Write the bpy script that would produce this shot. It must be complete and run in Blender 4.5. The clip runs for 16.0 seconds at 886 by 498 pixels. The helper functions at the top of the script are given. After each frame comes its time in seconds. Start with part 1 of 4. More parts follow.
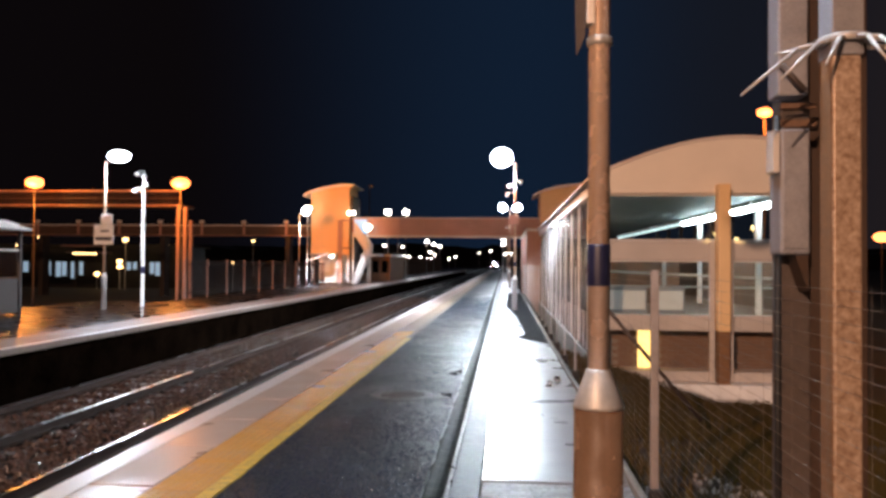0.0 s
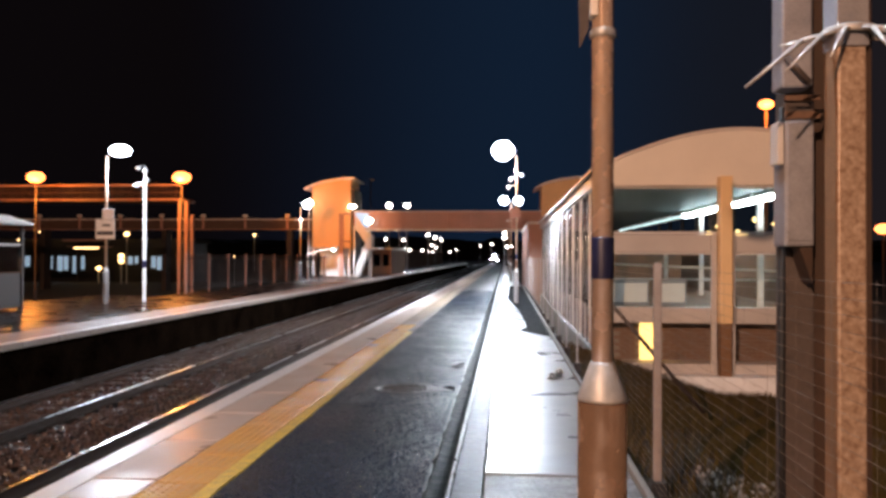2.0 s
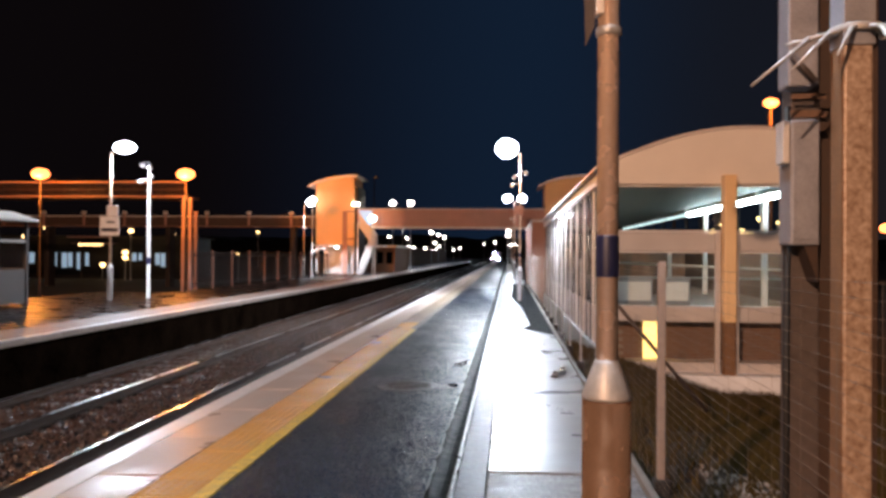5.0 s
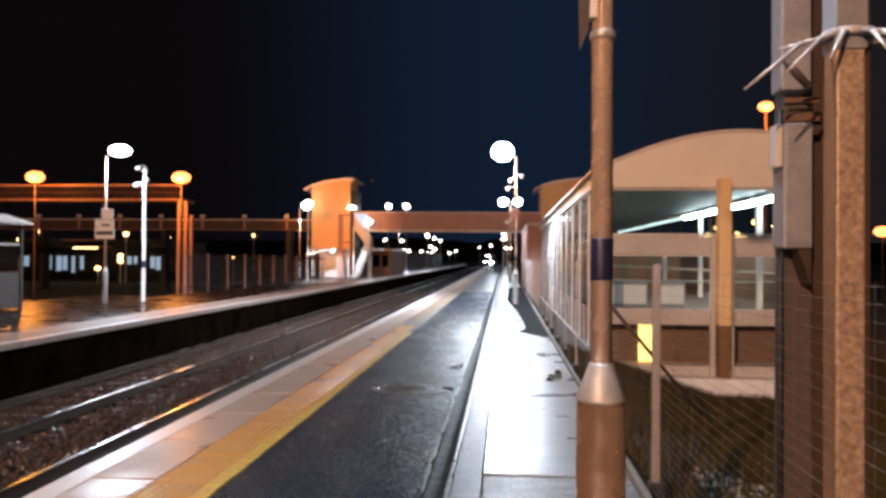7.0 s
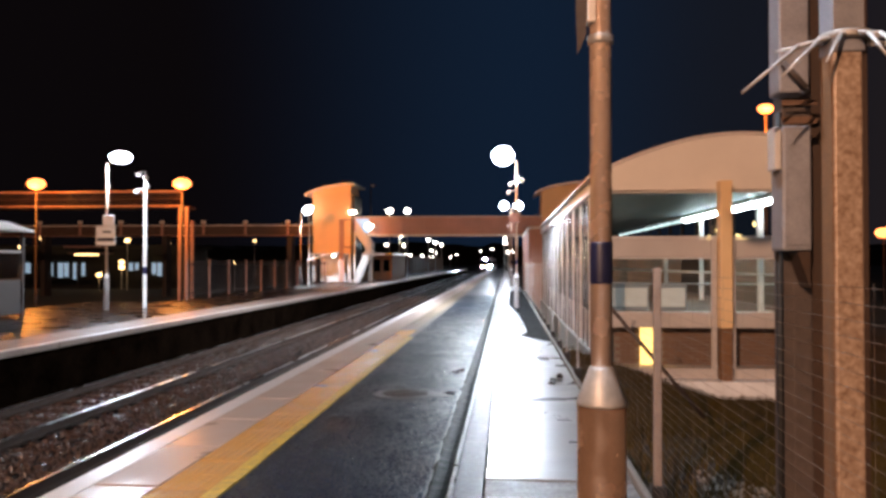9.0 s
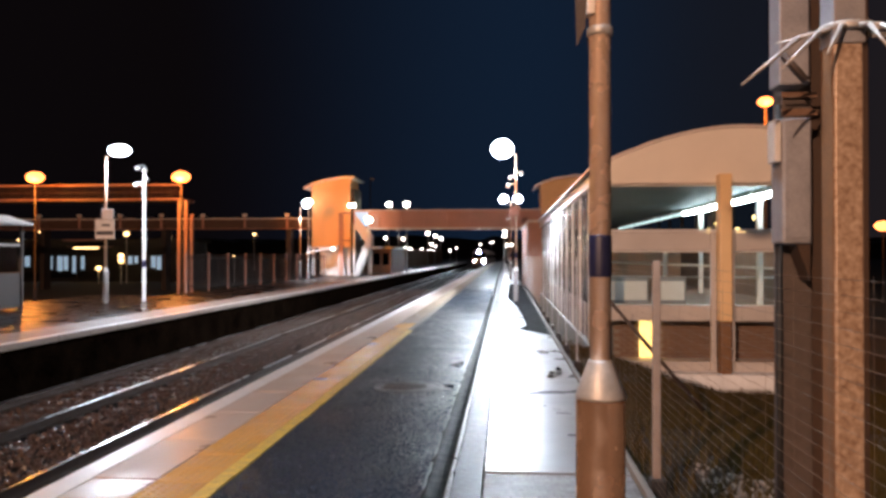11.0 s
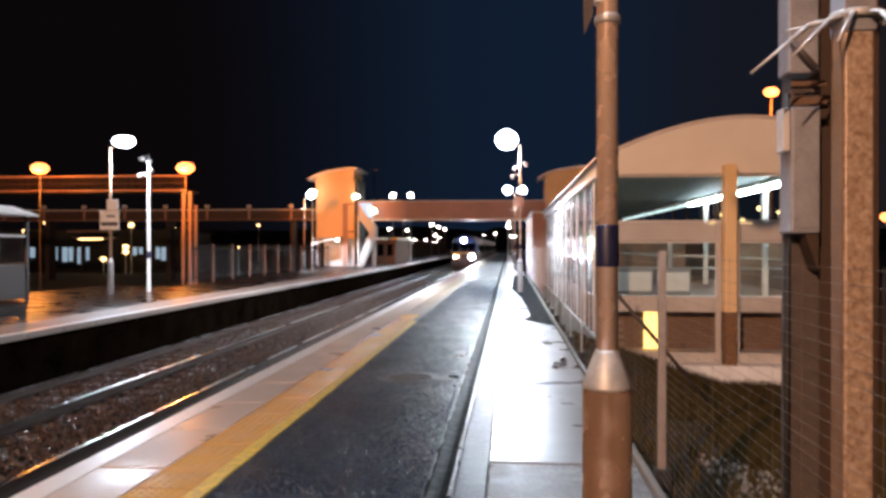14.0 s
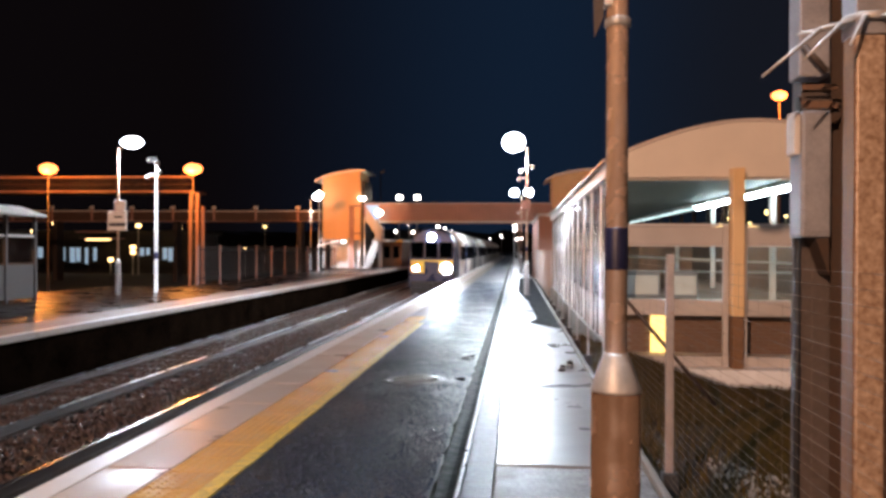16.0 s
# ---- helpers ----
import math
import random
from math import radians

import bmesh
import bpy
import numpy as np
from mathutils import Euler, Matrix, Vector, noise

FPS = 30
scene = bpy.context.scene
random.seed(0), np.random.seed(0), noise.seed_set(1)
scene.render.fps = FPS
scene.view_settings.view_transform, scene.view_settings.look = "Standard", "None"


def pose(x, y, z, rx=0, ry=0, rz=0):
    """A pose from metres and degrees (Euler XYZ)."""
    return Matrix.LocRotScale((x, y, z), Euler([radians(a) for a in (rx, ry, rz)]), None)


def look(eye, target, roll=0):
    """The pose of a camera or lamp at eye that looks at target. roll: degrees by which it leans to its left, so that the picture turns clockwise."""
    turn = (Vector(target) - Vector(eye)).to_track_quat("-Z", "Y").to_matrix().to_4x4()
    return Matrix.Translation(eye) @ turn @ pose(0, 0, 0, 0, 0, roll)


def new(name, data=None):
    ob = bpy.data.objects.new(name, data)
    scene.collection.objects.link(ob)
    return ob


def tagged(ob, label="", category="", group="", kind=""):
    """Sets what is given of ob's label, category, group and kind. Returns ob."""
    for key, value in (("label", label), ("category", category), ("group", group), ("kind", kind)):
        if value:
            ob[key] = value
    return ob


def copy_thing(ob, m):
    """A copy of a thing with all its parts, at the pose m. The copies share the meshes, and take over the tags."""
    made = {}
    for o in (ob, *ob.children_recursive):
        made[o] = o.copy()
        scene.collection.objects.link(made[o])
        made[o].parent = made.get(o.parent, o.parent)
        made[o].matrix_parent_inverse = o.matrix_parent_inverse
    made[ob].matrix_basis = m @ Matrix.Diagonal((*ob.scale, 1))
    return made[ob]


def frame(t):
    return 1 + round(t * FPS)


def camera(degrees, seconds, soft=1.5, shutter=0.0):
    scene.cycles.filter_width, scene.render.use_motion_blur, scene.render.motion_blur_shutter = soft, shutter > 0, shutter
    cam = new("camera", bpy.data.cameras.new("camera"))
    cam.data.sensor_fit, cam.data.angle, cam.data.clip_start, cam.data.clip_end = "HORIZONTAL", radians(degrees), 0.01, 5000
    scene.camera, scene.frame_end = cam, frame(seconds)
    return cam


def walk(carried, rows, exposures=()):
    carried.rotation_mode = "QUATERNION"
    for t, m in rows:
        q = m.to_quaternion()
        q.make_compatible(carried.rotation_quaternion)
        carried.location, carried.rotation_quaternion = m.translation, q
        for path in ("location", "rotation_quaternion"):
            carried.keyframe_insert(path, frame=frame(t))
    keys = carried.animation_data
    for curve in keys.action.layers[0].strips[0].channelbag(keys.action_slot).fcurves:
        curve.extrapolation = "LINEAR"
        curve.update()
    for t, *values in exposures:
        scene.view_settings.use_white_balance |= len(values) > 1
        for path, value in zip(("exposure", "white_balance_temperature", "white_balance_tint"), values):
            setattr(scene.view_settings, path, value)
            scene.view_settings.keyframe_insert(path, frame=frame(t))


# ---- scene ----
cam = camera(60.8, 16.0, soft=3.2)
PATH = [
    (0, (0.008, 0.009, 1.699), (-0.153, 2.002, 1.737), 0.4),
    (0.5, (0.005, 0.009, 1.7), (-0.153, 2.003, 1.732), 0.5),
    (1, (0.005, 0.009, 1.701), (-0.158, 2.002, 1.728), 0.4),
    (1.5, (0.002, 0.008, 1.7), (-0.161, 2.001, 1.729), 0.4),
    (2, (-0.002, 0.009, 1.7), (-0.166, 2.002, 1.72), 0.2),
    (2.5, (-0.005, 0.009, 1.697), (-0.171, 2.002, 1.709), 0.2),
    (3, (-0.008, 0.01, 1.698), (-0.175, 2.003, 1.706), 0.4),
    (3.5, (-0.011, 0.004, 1.7), (-0.179, 1.997, 1.709), 0.3),
    (4, (-0.011, 0.003, 1.699), (-0.188, 1.995, 1.708), 0.5),
    (6.5, (-0.003, 0.008, 1.7), (-0.165, 2.002, 1.723), 0.3),
    (7, (-0.003, 0.002, 1.698), (-0.165, 1.995, 1.721), 0.4),
    (7.5, (0.001, 0.002, 1.702), (-0.161, 1.996, 1.724), 0.3),
    (8, (-0.002, -0.006, 1.701), (-0.164, 1.987, 1.731), 0.2),
    (8.5, (0.002, 0.006, 1.7), (-0.154, 2.0, 1.723), 0.0),
    (9, (0.004, -0.001, 1.701), (-0.161, 1.992, 1.735), -0.0),
    (11.5, (0.007, 0.013, 1.698), (-0.156, 2.007, 1.709), -0.0),
    (12, (0.006, 0.016, 1.694), (-0.156, 2.01, 1.702), 0.1),
    (12.5, (0.003, 0.018, 1.695), (-0.164, 2.011, 1.708), 0.1),
    (13, (0.002, 0.018, 1.696), (-0.168, 2.01, 1.702), 0.0),
    (13.5, (-0.003, 0.014, 1.693), (-0.171, 2.007, 1.691), 0.1),
    (14, (-0.004, 0.016, 1.694), (-0.178, 2.008, 1.687), -0.0),
    (14.5, (-0.003, 0.02, 1.692), (-0.185, 2.012, 1.694), 0.1),
    (15, (-0.004, 0.023, 1.695), (-0.186, 2.014, 1.685), -0.0),
    (15.5, (-0.013, 0.02, 1.694), (-0.204, 2.011, 1.692), 0.2),
    (16, (-0.016, 0.012, 1.693), (-0.206, 2.003, 1.692), 0.3),
]
walk(cam, [(t, look(eye, target, roll)) for t, eye, target, roll in PATH])


# ---- world and lights ----
world = bpy.data.worlds.new("night")
scene.world = world
world.use_nodes = True
wt = world.node_tree
sky_way = wt.nodes.new("ShaderNodeTexCoord")
sky_split = wt.nodes.new("ShaderNodeSeparateXYZ")
sky_span = wt.nodes.new("ShaderNodeMapRange")
sky_span.inputs["From Min"].default_value, sky_span.inputs["From Max"].default_value = -0.62, 0.55
sky_tone = wt.nodes.new("ShaderNodeValToRGB")
sky_tone.color_ramp.interpolation = "EASE"
sky_tone.color_ramp.elements[0].position = 0.18
sky_tone.color_ramp.elements[0].color = (0.0024, 0.0017, 0.0021, 1)
sky_tone.color_ramp.elements[1].color = (0.0135, 0.0088, 0.0078, 1)
middle = sky_tone.color_ramp.elements.new(0.56)
middle.color = (0.0042, 0.0098, 0.0225, 1)
sky_tone.color_ramp.elements.new(0.78).color = (0.0055, 0.0066, 0.0108, 1)
wt.links.new(sky_way.outputs["Generated"], sky_split.inputs[0])
wt.links.new(sky_split.outputs["X"], sky_span.inputs["Value"])
wt.links.new(sky_span.outputs["Result"], sky_tone.inputs["Fac"])
wt.links.new(sky_tone.outputs["Color"], wt.nodes["Background"].inputs["Color"])
wt.nodes["Background"].inputs["Strength"].default_value = 1.0
scene.view_settings.exposure = 0.36

WHITE = (0.78, 0.88, 1.0)
SODIUM = (1.0, 0.34, 0.06)


def point_light(name, place, watts, colour, size=0.12):
    data = bpy.data.lights.new(name, "POINT")
    data.energy, data.color, data.shadow_soft_size = watts, colour, size
    ob = new(name, data)
    ob.location = place
    return ob


def flood(name, place, target, watts, colour, degrees, blend=0.6, size=0.15):
    data = bpy.data.lights.new(name, "SPOT")
    data.energy, data.color, data.spot_size, data.spot_blend, data.shadow_soft_size = watts, colour, radians(degrees), blend, size
    ob = new(name, data)
    ob.matrix_world = look(place, target)
    return ob


def down_light(name, place, watts, size=0.2):
    """A cut-off lantern: all its light goes below the horizontal."""
    return flood(name, place, (place[0], place[1] + 0.001, 0), watts, WHITE, 164, 0.12, size)


down_light("platform_light", (-0.10, 28.0, 5.02), 4300, 0.22)
down_light("platform_light", (-0.10, 53.0, 5.10), 1900)
down_light("platform_light", (-0.10, 78.0, 5.10), 1200)
down_light("platform_light", (-0.12, 3.1, 5.10), 560)
down_light("far_platform_light", (-13.6, 25.7, 5.15), 2000)
down_light("far_platform_light", (-12.9, 95.0, 5.1), 3200)
flood("far_platform_light", (-15.2, 57.0, 5.1), (-15.0, 57.0, 0.0), 4200, WHITE, 120, 0.2)
point_light("sodium_light", (-18.1, 40.3, 5.6), 1000, SODIUM, 0.15)
point_light("sodium_light", (-26.7, 40.3, 5.6), 800, SODIUM, 0.15)
point_light("sodium_light", (8.68, 25.4, 6.5), 500, SODIUM, 0.12)
# Added spot near the sodium lamp, there only to brighten the left lift tower.
flood("sodium_light", (-17.2, 40.0, 6.7), (-14.4, 62.0, 5.6), 11500, (1.0, 0.27, 0.012), 30)
# Added spot without a lamp of its own, brightens the station building's upper front.
flood("sodium_light", (-17.2, 40.0, 6.4), (2.0, 22.0, 8.4), 20000, (1.0, 0.44, 0.13), 40, 0.9)
point_light("street_light_behind", (-20.0, -45.0, 18.0), 92000, (1.0, 0.56, 0.34), 0.4)


# ---- materials ----
def mat(name, colour, rough=0.6, metal=0.0, scale=8.0, vary=0.25, bump=0.15, grain=90.0, wet=0.0, second=None, spread=0.5, island=False, shine=0.5, even=False):
    """Two scales of noise on colour and gloss, with fine relief. wet: how much of the surface is smoothed by water."""
    m = bpy.data.materials.new(name)
    m.use_nodes = True
    nt = m.node_tree
    b = nt.nodes["Principled BSDF"]
    co = nt.nodes.new("ShaderNodeTexCoord")
    geo = nt.nodes.new("ShaderNodeNewGeometry")

    def noise_node(s, detail=4.0):
        n = nt.nodes.new("ShaderNodeTexNoise")
        n.inputs["Scale"].default_value, n.inputs["Detail"].default_value = s, detail
        nt.links.new(geo.outputs["Position"], n.inputs["Vector"])
        return n

    big, small = noise_node(scale), noise_node(grain, 2.0)
    mixn = nt.nodes.new("ShaderNodeMath")
    mixn.operation = "MULTIPLY_ADD"
    mixn.inputs[1].default_value, mixn.inputs[2].default_value = 0.4, 0.0
    nt.links.new(small.outputs["Fac"], mixn.inputs[0])
    addn = nt.nodes.new("ShaderNodeMath")
    addn.operation = "MULTIPLY_ADD"
    addn.inputs[1].default_value = 0.6
    nt.links.new(big.outputs["Fac"], addn.inputs[0])
    nt.links.new(mixn.outputs[0], addn.inputs[2])
    last = addn
    if island:
        info = nt.nodes.new("ShaderNodeObjectInfo")
        for source in (info.outputs["Random"], geo.outputs["Random Per Island"]):
            k = nt.nodes.new("ShaderNodeMath")
            k.operation = "MULTIPLY_ADD"
            k.inputs[1].default_value = 0.22
            nt.links.new(source, k.inputs[0])
            nt.links.new(last.outputs[0], k.inputs[2])
            last = k
    ramp = nt.nodes.new("ShaderNodeValToRGB")
    ramp.color_ramp.elements[0].position, ramp.color_ramp.elements[1].position = 0.5 - spread / 2, 0.5 + spread / 2
    lo = [c * (1 - vary) for c in colour]
    hi = second or [min(1.0, c * (1 + vary)) for c in colour]
    ramp.color_ramp.elements[0].color, ramp.color_ramp.elements[1].color = (*lo, 1), (*hi, 1)
    nt.links.new(last.outputs[0], ramp.inputs["Fac"])
    nt.links.new(ramp.outputs["Color"], b.inputs["Base Color"])
    rr = nt.nodes.new("ShaderNodeMapRange")
    rr.inputs["From Min"].default_value, rr.inputs["From Max"].default_value = 0.35, 0.65
    rr.inputs["To Min"].default_value, rr.inputs["To Max"].default_value = max(0.04, rough - 0.1 - wet), min(1.0, rough + 0.1)
    nt.links.new(big.outputs["Fac"], rr.inputs["Value"])
    nt.links.new(rr.outputs["Result"], b.inputs["Roughness"])
    b.inputs["Metallic"].default_value = metal
    b.inputs["Specular IOR Level"].default_value = shine
    if bump:
        bn = nt.nodes.new("ShaderNodeBump")
        bn.inputs["Strength"].default_value, bn.inputs["Distance"].default_value = bump, 0.01
        nt.links.new((mixn if even else addn).outputs[0], bn.inputs["Height"])
        nt.links.new(bn.outputs["Normal"], b.inputs["Normal"])
    return m


def glow(name, colour, strength):
    m = bpy.data.materials.new(name)
    m.use_nodes = True
    b = m.node_tree.nodes["Principled BSDF"]
    b.inputs["Base Color"].default_value = (*[c * 0.8 for c in colour], 1)
    b.inputs["Emission Color"].default_value = (*colour, 1)
    b.inputs["Emission Strength"].default_value = strength
    return m


def glass(name, tint=(0.85, 0.93, 0.92), gloss=0.03, ior=1.5):
    m = bpy.data.materials.new(name)
    m.use_nodes = True
    nt = m.node_tree
    nt.nodes.remove(nt.nodes["Principled BSDF"])
    tr, gl = nt.nodes.new("ShaderNodeBsdfTransparent"), nt.nodes.new("ShaderNodeBsdfGlossy")
    tr.inputs["Color"].default_value = (*tint, 1)
    gl.inputs["Roughness"].default_value = gloss
    fr, mx = nt.nodes.new("ShaderNodeFresnel"), nt.nodes.new("ShaderNodeMixShader")
    fr.inputs["IOR"].default_value = ior
    nt.links.new(fr.outputs[0], mx.inputs[0])
    nt.links.new(tr.outputs[0], mx.inputs[1])
    nt.links.new(gl.outputs[0], mx.inputs[2])
    nt.links.new(mx.outputs[0], nt.nodes["Material Output"].inputs["Surface"])
    return m


ASPHALT = mat("wet_asphalt", (0.004, 0.009, 0.019), 0.36, scale=0.9, vary=0.7, bump=1.0, grain=75, wet=-0.05, shine=1.0, even=True)
CHIPS = mat("wet_stone_chippings", (0.022, 0.034, 0.058), 0.22, scale=20, vary=0.6, bump=0, island=True, shine=0.55)
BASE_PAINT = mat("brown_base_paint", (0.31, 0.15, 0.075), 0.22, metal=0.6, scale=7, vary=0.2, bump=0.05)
WIRE = mat("dull_fence_wire", (0.22, 0.18, 0.155), 0.55, metal=0.3, scale=9)
MESH_PANEL = mat("dark_mesh_panel", (0.05, 0.022, 0.014), 0.7, scale=2)
CONCRETE = mat("wet_concrete", (0.15, 0.155, 0.165), 0.30, scale=1.3, vary=0.3, bump=0.22, grain=30, wet=-0.05, island=True, shine=1.0, even=True)
COARSE = mat("coarse_wet_concrete", (0.050, 0.054, 0.064), 0.5, scale=7, vary=0.85, bump=1.0, grain=26, shine=0.45, spread=0.3)
CONCRETE_DRY = mat("brushed_concrete", (0.20, 0.205, 0.215), 0.52, scale=5.5, vary=0.7, bump=0.7, grain=30, spread=0.30)
PLINTH = mat("pale_plinth_concrete", (0.80, 0.80, 0.83), 0.7, scale=2.5, vary=0.2, bump=0.2)
DARK_GALV = mat("dull_dark_steel_channel", (0.085, 0.068, 0.064), 0.65, metal=0.2, scale=22, vary=0.35, bump=0.1)
YELLOW_FAR = mat("dull_far_yellow_paint", (0.21, 0.185, 0.15), 0.6, scale=14, vary=0.4, bump=0.2)
CONCRETE_OLD = mat("weathered_concrete", (0.22, 0.20, 0.18), 0.75, scale=1.5, vary=0.4, bump=0.3)
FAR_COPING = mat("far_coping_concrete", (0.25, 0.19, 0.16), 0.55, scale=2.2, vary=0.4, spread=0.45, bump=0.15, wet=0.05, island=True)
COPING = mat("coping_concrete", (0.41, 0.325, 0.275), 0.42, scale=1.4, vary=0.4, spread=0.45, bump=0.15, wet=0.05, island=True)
TACTILE_FAR = mat("pale_far_tactile_concrete", (0.25, 0.19, 0.135), 0.55, scale=2.5, vary=0.3, bump=0.12, wet=0.05, island=True)
TACTILE = mat("buff_tactile_concrete", (0.50, 0.255, 0.042), 0.5, scale=2.5, vary=0.3, spread=0.5, bump=0.12, wet=0.08, island=True)
WHITE_PAINT = mat("worn_white_paint", (0.84, 0.81, 0.80), 0.42, scale=6, vary=0.12, bump=0.15, wet=0.03)
YELLOW_PAINT = mat("worn_yellow_paint", (0.96, 0.60, 0.06), 0.45, scale=13, vary=0.55, bump=0.35, spread=0.34, second=(0.98, 0.68, 0.12))
DARK_WET = mat("dark_wet_drain", (0.006, 0.009, 0.009), 0.6, scale=9, vary=0.6, bump=0.9, grain=22, shine=0.06)
IRON = mat("wet_cast_iron", (0.02, 0.02, 0.022), 0.45, scale=16, vary=0.5, bump=0.4)
PUDDLE = mat("rain_water", (0.010, 0.013, 0.018), 0.24, scale=3, vary=0.3, bump=0.05, grain=16, shine=0.6)
CHROME = mat("bright_wet_metal", (0.75, 0.77, 0.80), 0.16, metal=1.0, scale=9, vary=0.1, bump=0.05)
EDGE_DULL = mat("dull_wet_iron_cover", (0.085, 0.09, 0.10), 0.40, metal=0.3, scale=30, vary=0.7, bump=0.9, grain=60)
EDGE_STEEL = mat("worn_wet_edge_steel", (0.20, 0.215, 0.22), 0.36, metal=0.6, scale=5, vary=0.85, bump=0.7, grain=20, spread=0.3)
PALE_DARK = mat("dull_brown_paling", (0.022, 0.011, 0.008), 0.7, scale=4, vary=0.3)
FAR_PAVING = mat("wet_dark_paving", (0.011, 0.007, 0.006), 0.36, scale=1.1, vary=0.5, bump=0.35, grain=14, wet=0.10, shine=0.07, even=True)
TOWER_RENDER = mat("ochre_render", (0.76, 0.47, 0.23), 0.65, scale=0.9, vary=0.1, bump=0.06)
# Dirty brown brick, taken near black to hold the shade under the overhang.
FACE_SHADE = mat("shade_dark_platform_face", (0.0045, 0.0022, 0.0014), 0.9, scale=1.6, vary=0.7, bump=0.6, grain=12, shine=0.0, spread=0.35, second=(0.0115, 0.0066, 0.0042))
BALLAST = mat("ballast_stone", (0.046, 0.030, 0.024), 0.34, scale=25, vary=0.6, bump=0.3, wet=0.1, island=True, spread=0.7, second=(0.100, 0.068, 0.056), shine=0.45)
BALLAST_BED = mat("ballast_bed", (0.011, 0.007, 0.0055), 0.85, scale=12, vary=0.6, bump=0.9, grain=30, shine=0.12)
SLEEPER = mat("sleeper_concrete", (0.15, 0.14, 0.13), 0.7, scale=4)
RAIL_TOP = mat("polished_rail", (0.62, 0.63, 0.64), 0.30, metal=1.0, scale=0.5, vary=0.45, bump=0.02, spread=0.3)
RAIL_SIDE = mat("rusty_rail", (0.06, 0.03, 0.018), 0.7, scale=12, vary=0.4)
GROUND = mat("dark_ground", (0.03, 0.028, 0.02), 0.9, scale=0.4, vary=0.5, bump=0.5, grain=8)
GRASS = mat("grass_blades", (0.020, 0.027, 0.0045), 0.75, scale=0.8, vary=0.6, bump=0, second=(0.062, 0.042, 0.009), island=True, shine=0.2)
SOIL = mat("grass_soil", (0.030, 0.019, 0.009), 0.9, scale=3, vary=0.5, bump=0.6)
GALV = mat("galvanised_steel", (0.46, 0.45, 0.44), 0.5, metal=0.35, scale=14, vary=0.22, bump=0.08, grain=40)
GALV_OLD = mat("mottled_galvanised_steel", (0.29, 0.185, 0.125), 0.5, metal=0.2, scale=38, vary=0.18, bump=0.10, grain=70, spread=0.30, second=(0.50, 0.385, 0.30))
RUST = mat("rust_stained_galvanised_steel", (0.17, 0.075, 0.028), 0.7, scale=14, vary=0.4, bump=0.12, second=(0.28, 0.145, 0.07))
# Rusty brown with the shade of the mast's recesses put into the colour.
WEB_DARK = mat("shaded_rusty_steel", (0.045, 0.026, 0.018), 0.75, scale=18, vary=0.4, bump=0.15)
FENCE_POST = mat("dull_galvanised_post", (0.27, 0.215, 0.185), 0.55, metal=0.25, scale=20, vary=0.25, bump=0.06)
POLE_PAINT = mat("grey_pole_paint", (0.72, 0.53, 0.41), 0.20, metal=0.42, scale=9, vary=0.12, bump=0.03, grain=50)
GREY_BOX = mat("grey_cabinet_steel", (0.25, 0.255, 0.29), 0.55, metal=0.1, scale=14, vary=0.3, bump=0.06)
BLUE = mat("dark_blue_band", (0.012, 0.016, 0.06), 0.4, scale=8, vary=0.2, bump=0.03)
# Cream with the orange of the sodium light mixed into the colour.
COLUMN_LIT = mat("cream_column_with_sodium_tint", (0.82, 0.56, 0.30), 0.45, scale=1.4, vary=0.12, bump=0.04)
CREAM = mat("cream_render_panel", (0.80, 0.74, 0.69), 0.55, scale=1.0, vary=0.1, bump=0.06)
PALE_PANEL = mat("pale_grey_cladding", (0.58, 0.55, 0.53), 0.5, scale=1.2, vary=0.1, bump=0.04)
BEAM = mat("painted_steel_beam", (0.50, 0.45, 0.42), 0.45, scale=2, vary=0.15, bump=0.05)
BROWN_BRICK = mat("brown_brick", (0.15, 0.085, 0.055), 0.8, scale=5, vary=0.3, bump=0.3)
MORTAR = mat("mortar", (0.20, 0.17, 0.14), 0.9, scale=9)
DARK_STEEL = mat("dark_steel", (0.014, 0.013, 0.014), 0.5, metal=0.3, scale=5)
BRIDGE_PAINT = mat("brown_bridge_paint", (0.36, 0.185, 0.14), 0.6, scale=0.8, vary=0.25, bump=0.08)
ROOF = mat("grey_roof_sheet", (0.70, 0.66, 0.63), 0.45, metal=0.1, scale=2, vary=0.15)
CEILING = mat("teal_grey_ceiling", (0.16, 0.20, 0.20), 0.5, scale=1.5, vary=0.2)
SIGN_WHITE = mat("white_sign_enamel", (0.75, 0.74, 0.76), 0.35, scale=5, vary=0.06, bump=0)
SIGN_INK = mat("dark_sign_ink", (0.03, 0.03, 0.05), 0.4, scale=5, bump=0)
BLACK = mat("black_rubber", (0.012, 0.012, 0.013), 0.6, scale=9)
TRAIN_YELLOW = mat("yellow_cab_paint", (0.75, 0.46, 0.06), 0.35, scale=3, vary=0.12, bump=0.03)
TRAIN_SIDE = mat("cream_train_paint", (0.72, 0.66, 0.60), 0.4, scale=2, vary=0.12, bump=0.03)
TRAIN_DARK = mat("dark_blue_train_paint", (0.012, 0.02, 0.055), 0.3, scale=2, vary=0.15, bump=0.03)
GLASS = glass("window_glass")
WET_GLASS = glass("rain_wet_glass", (0.82, 0.88, 0.88), 0.10, 1.45)
GLASS_DARK = glass("cab_glass", (0.12, 0.14, 0.18), 0.03)
LAMP_WHITE = glow("white_lantern_glow", WHITE, 14)
LAMP_DISTANT = glow("distant_white_glow", (1.0, 0.90, 0.78), 12)
LAMP_WARM = glow("distant_warm_glow", (1.0, 0.62, 0.25), 4.5)
LAMP_SODIUM = glow("sodium_lantern_glow", (1.0, 0.25, 0.065), 4.2)
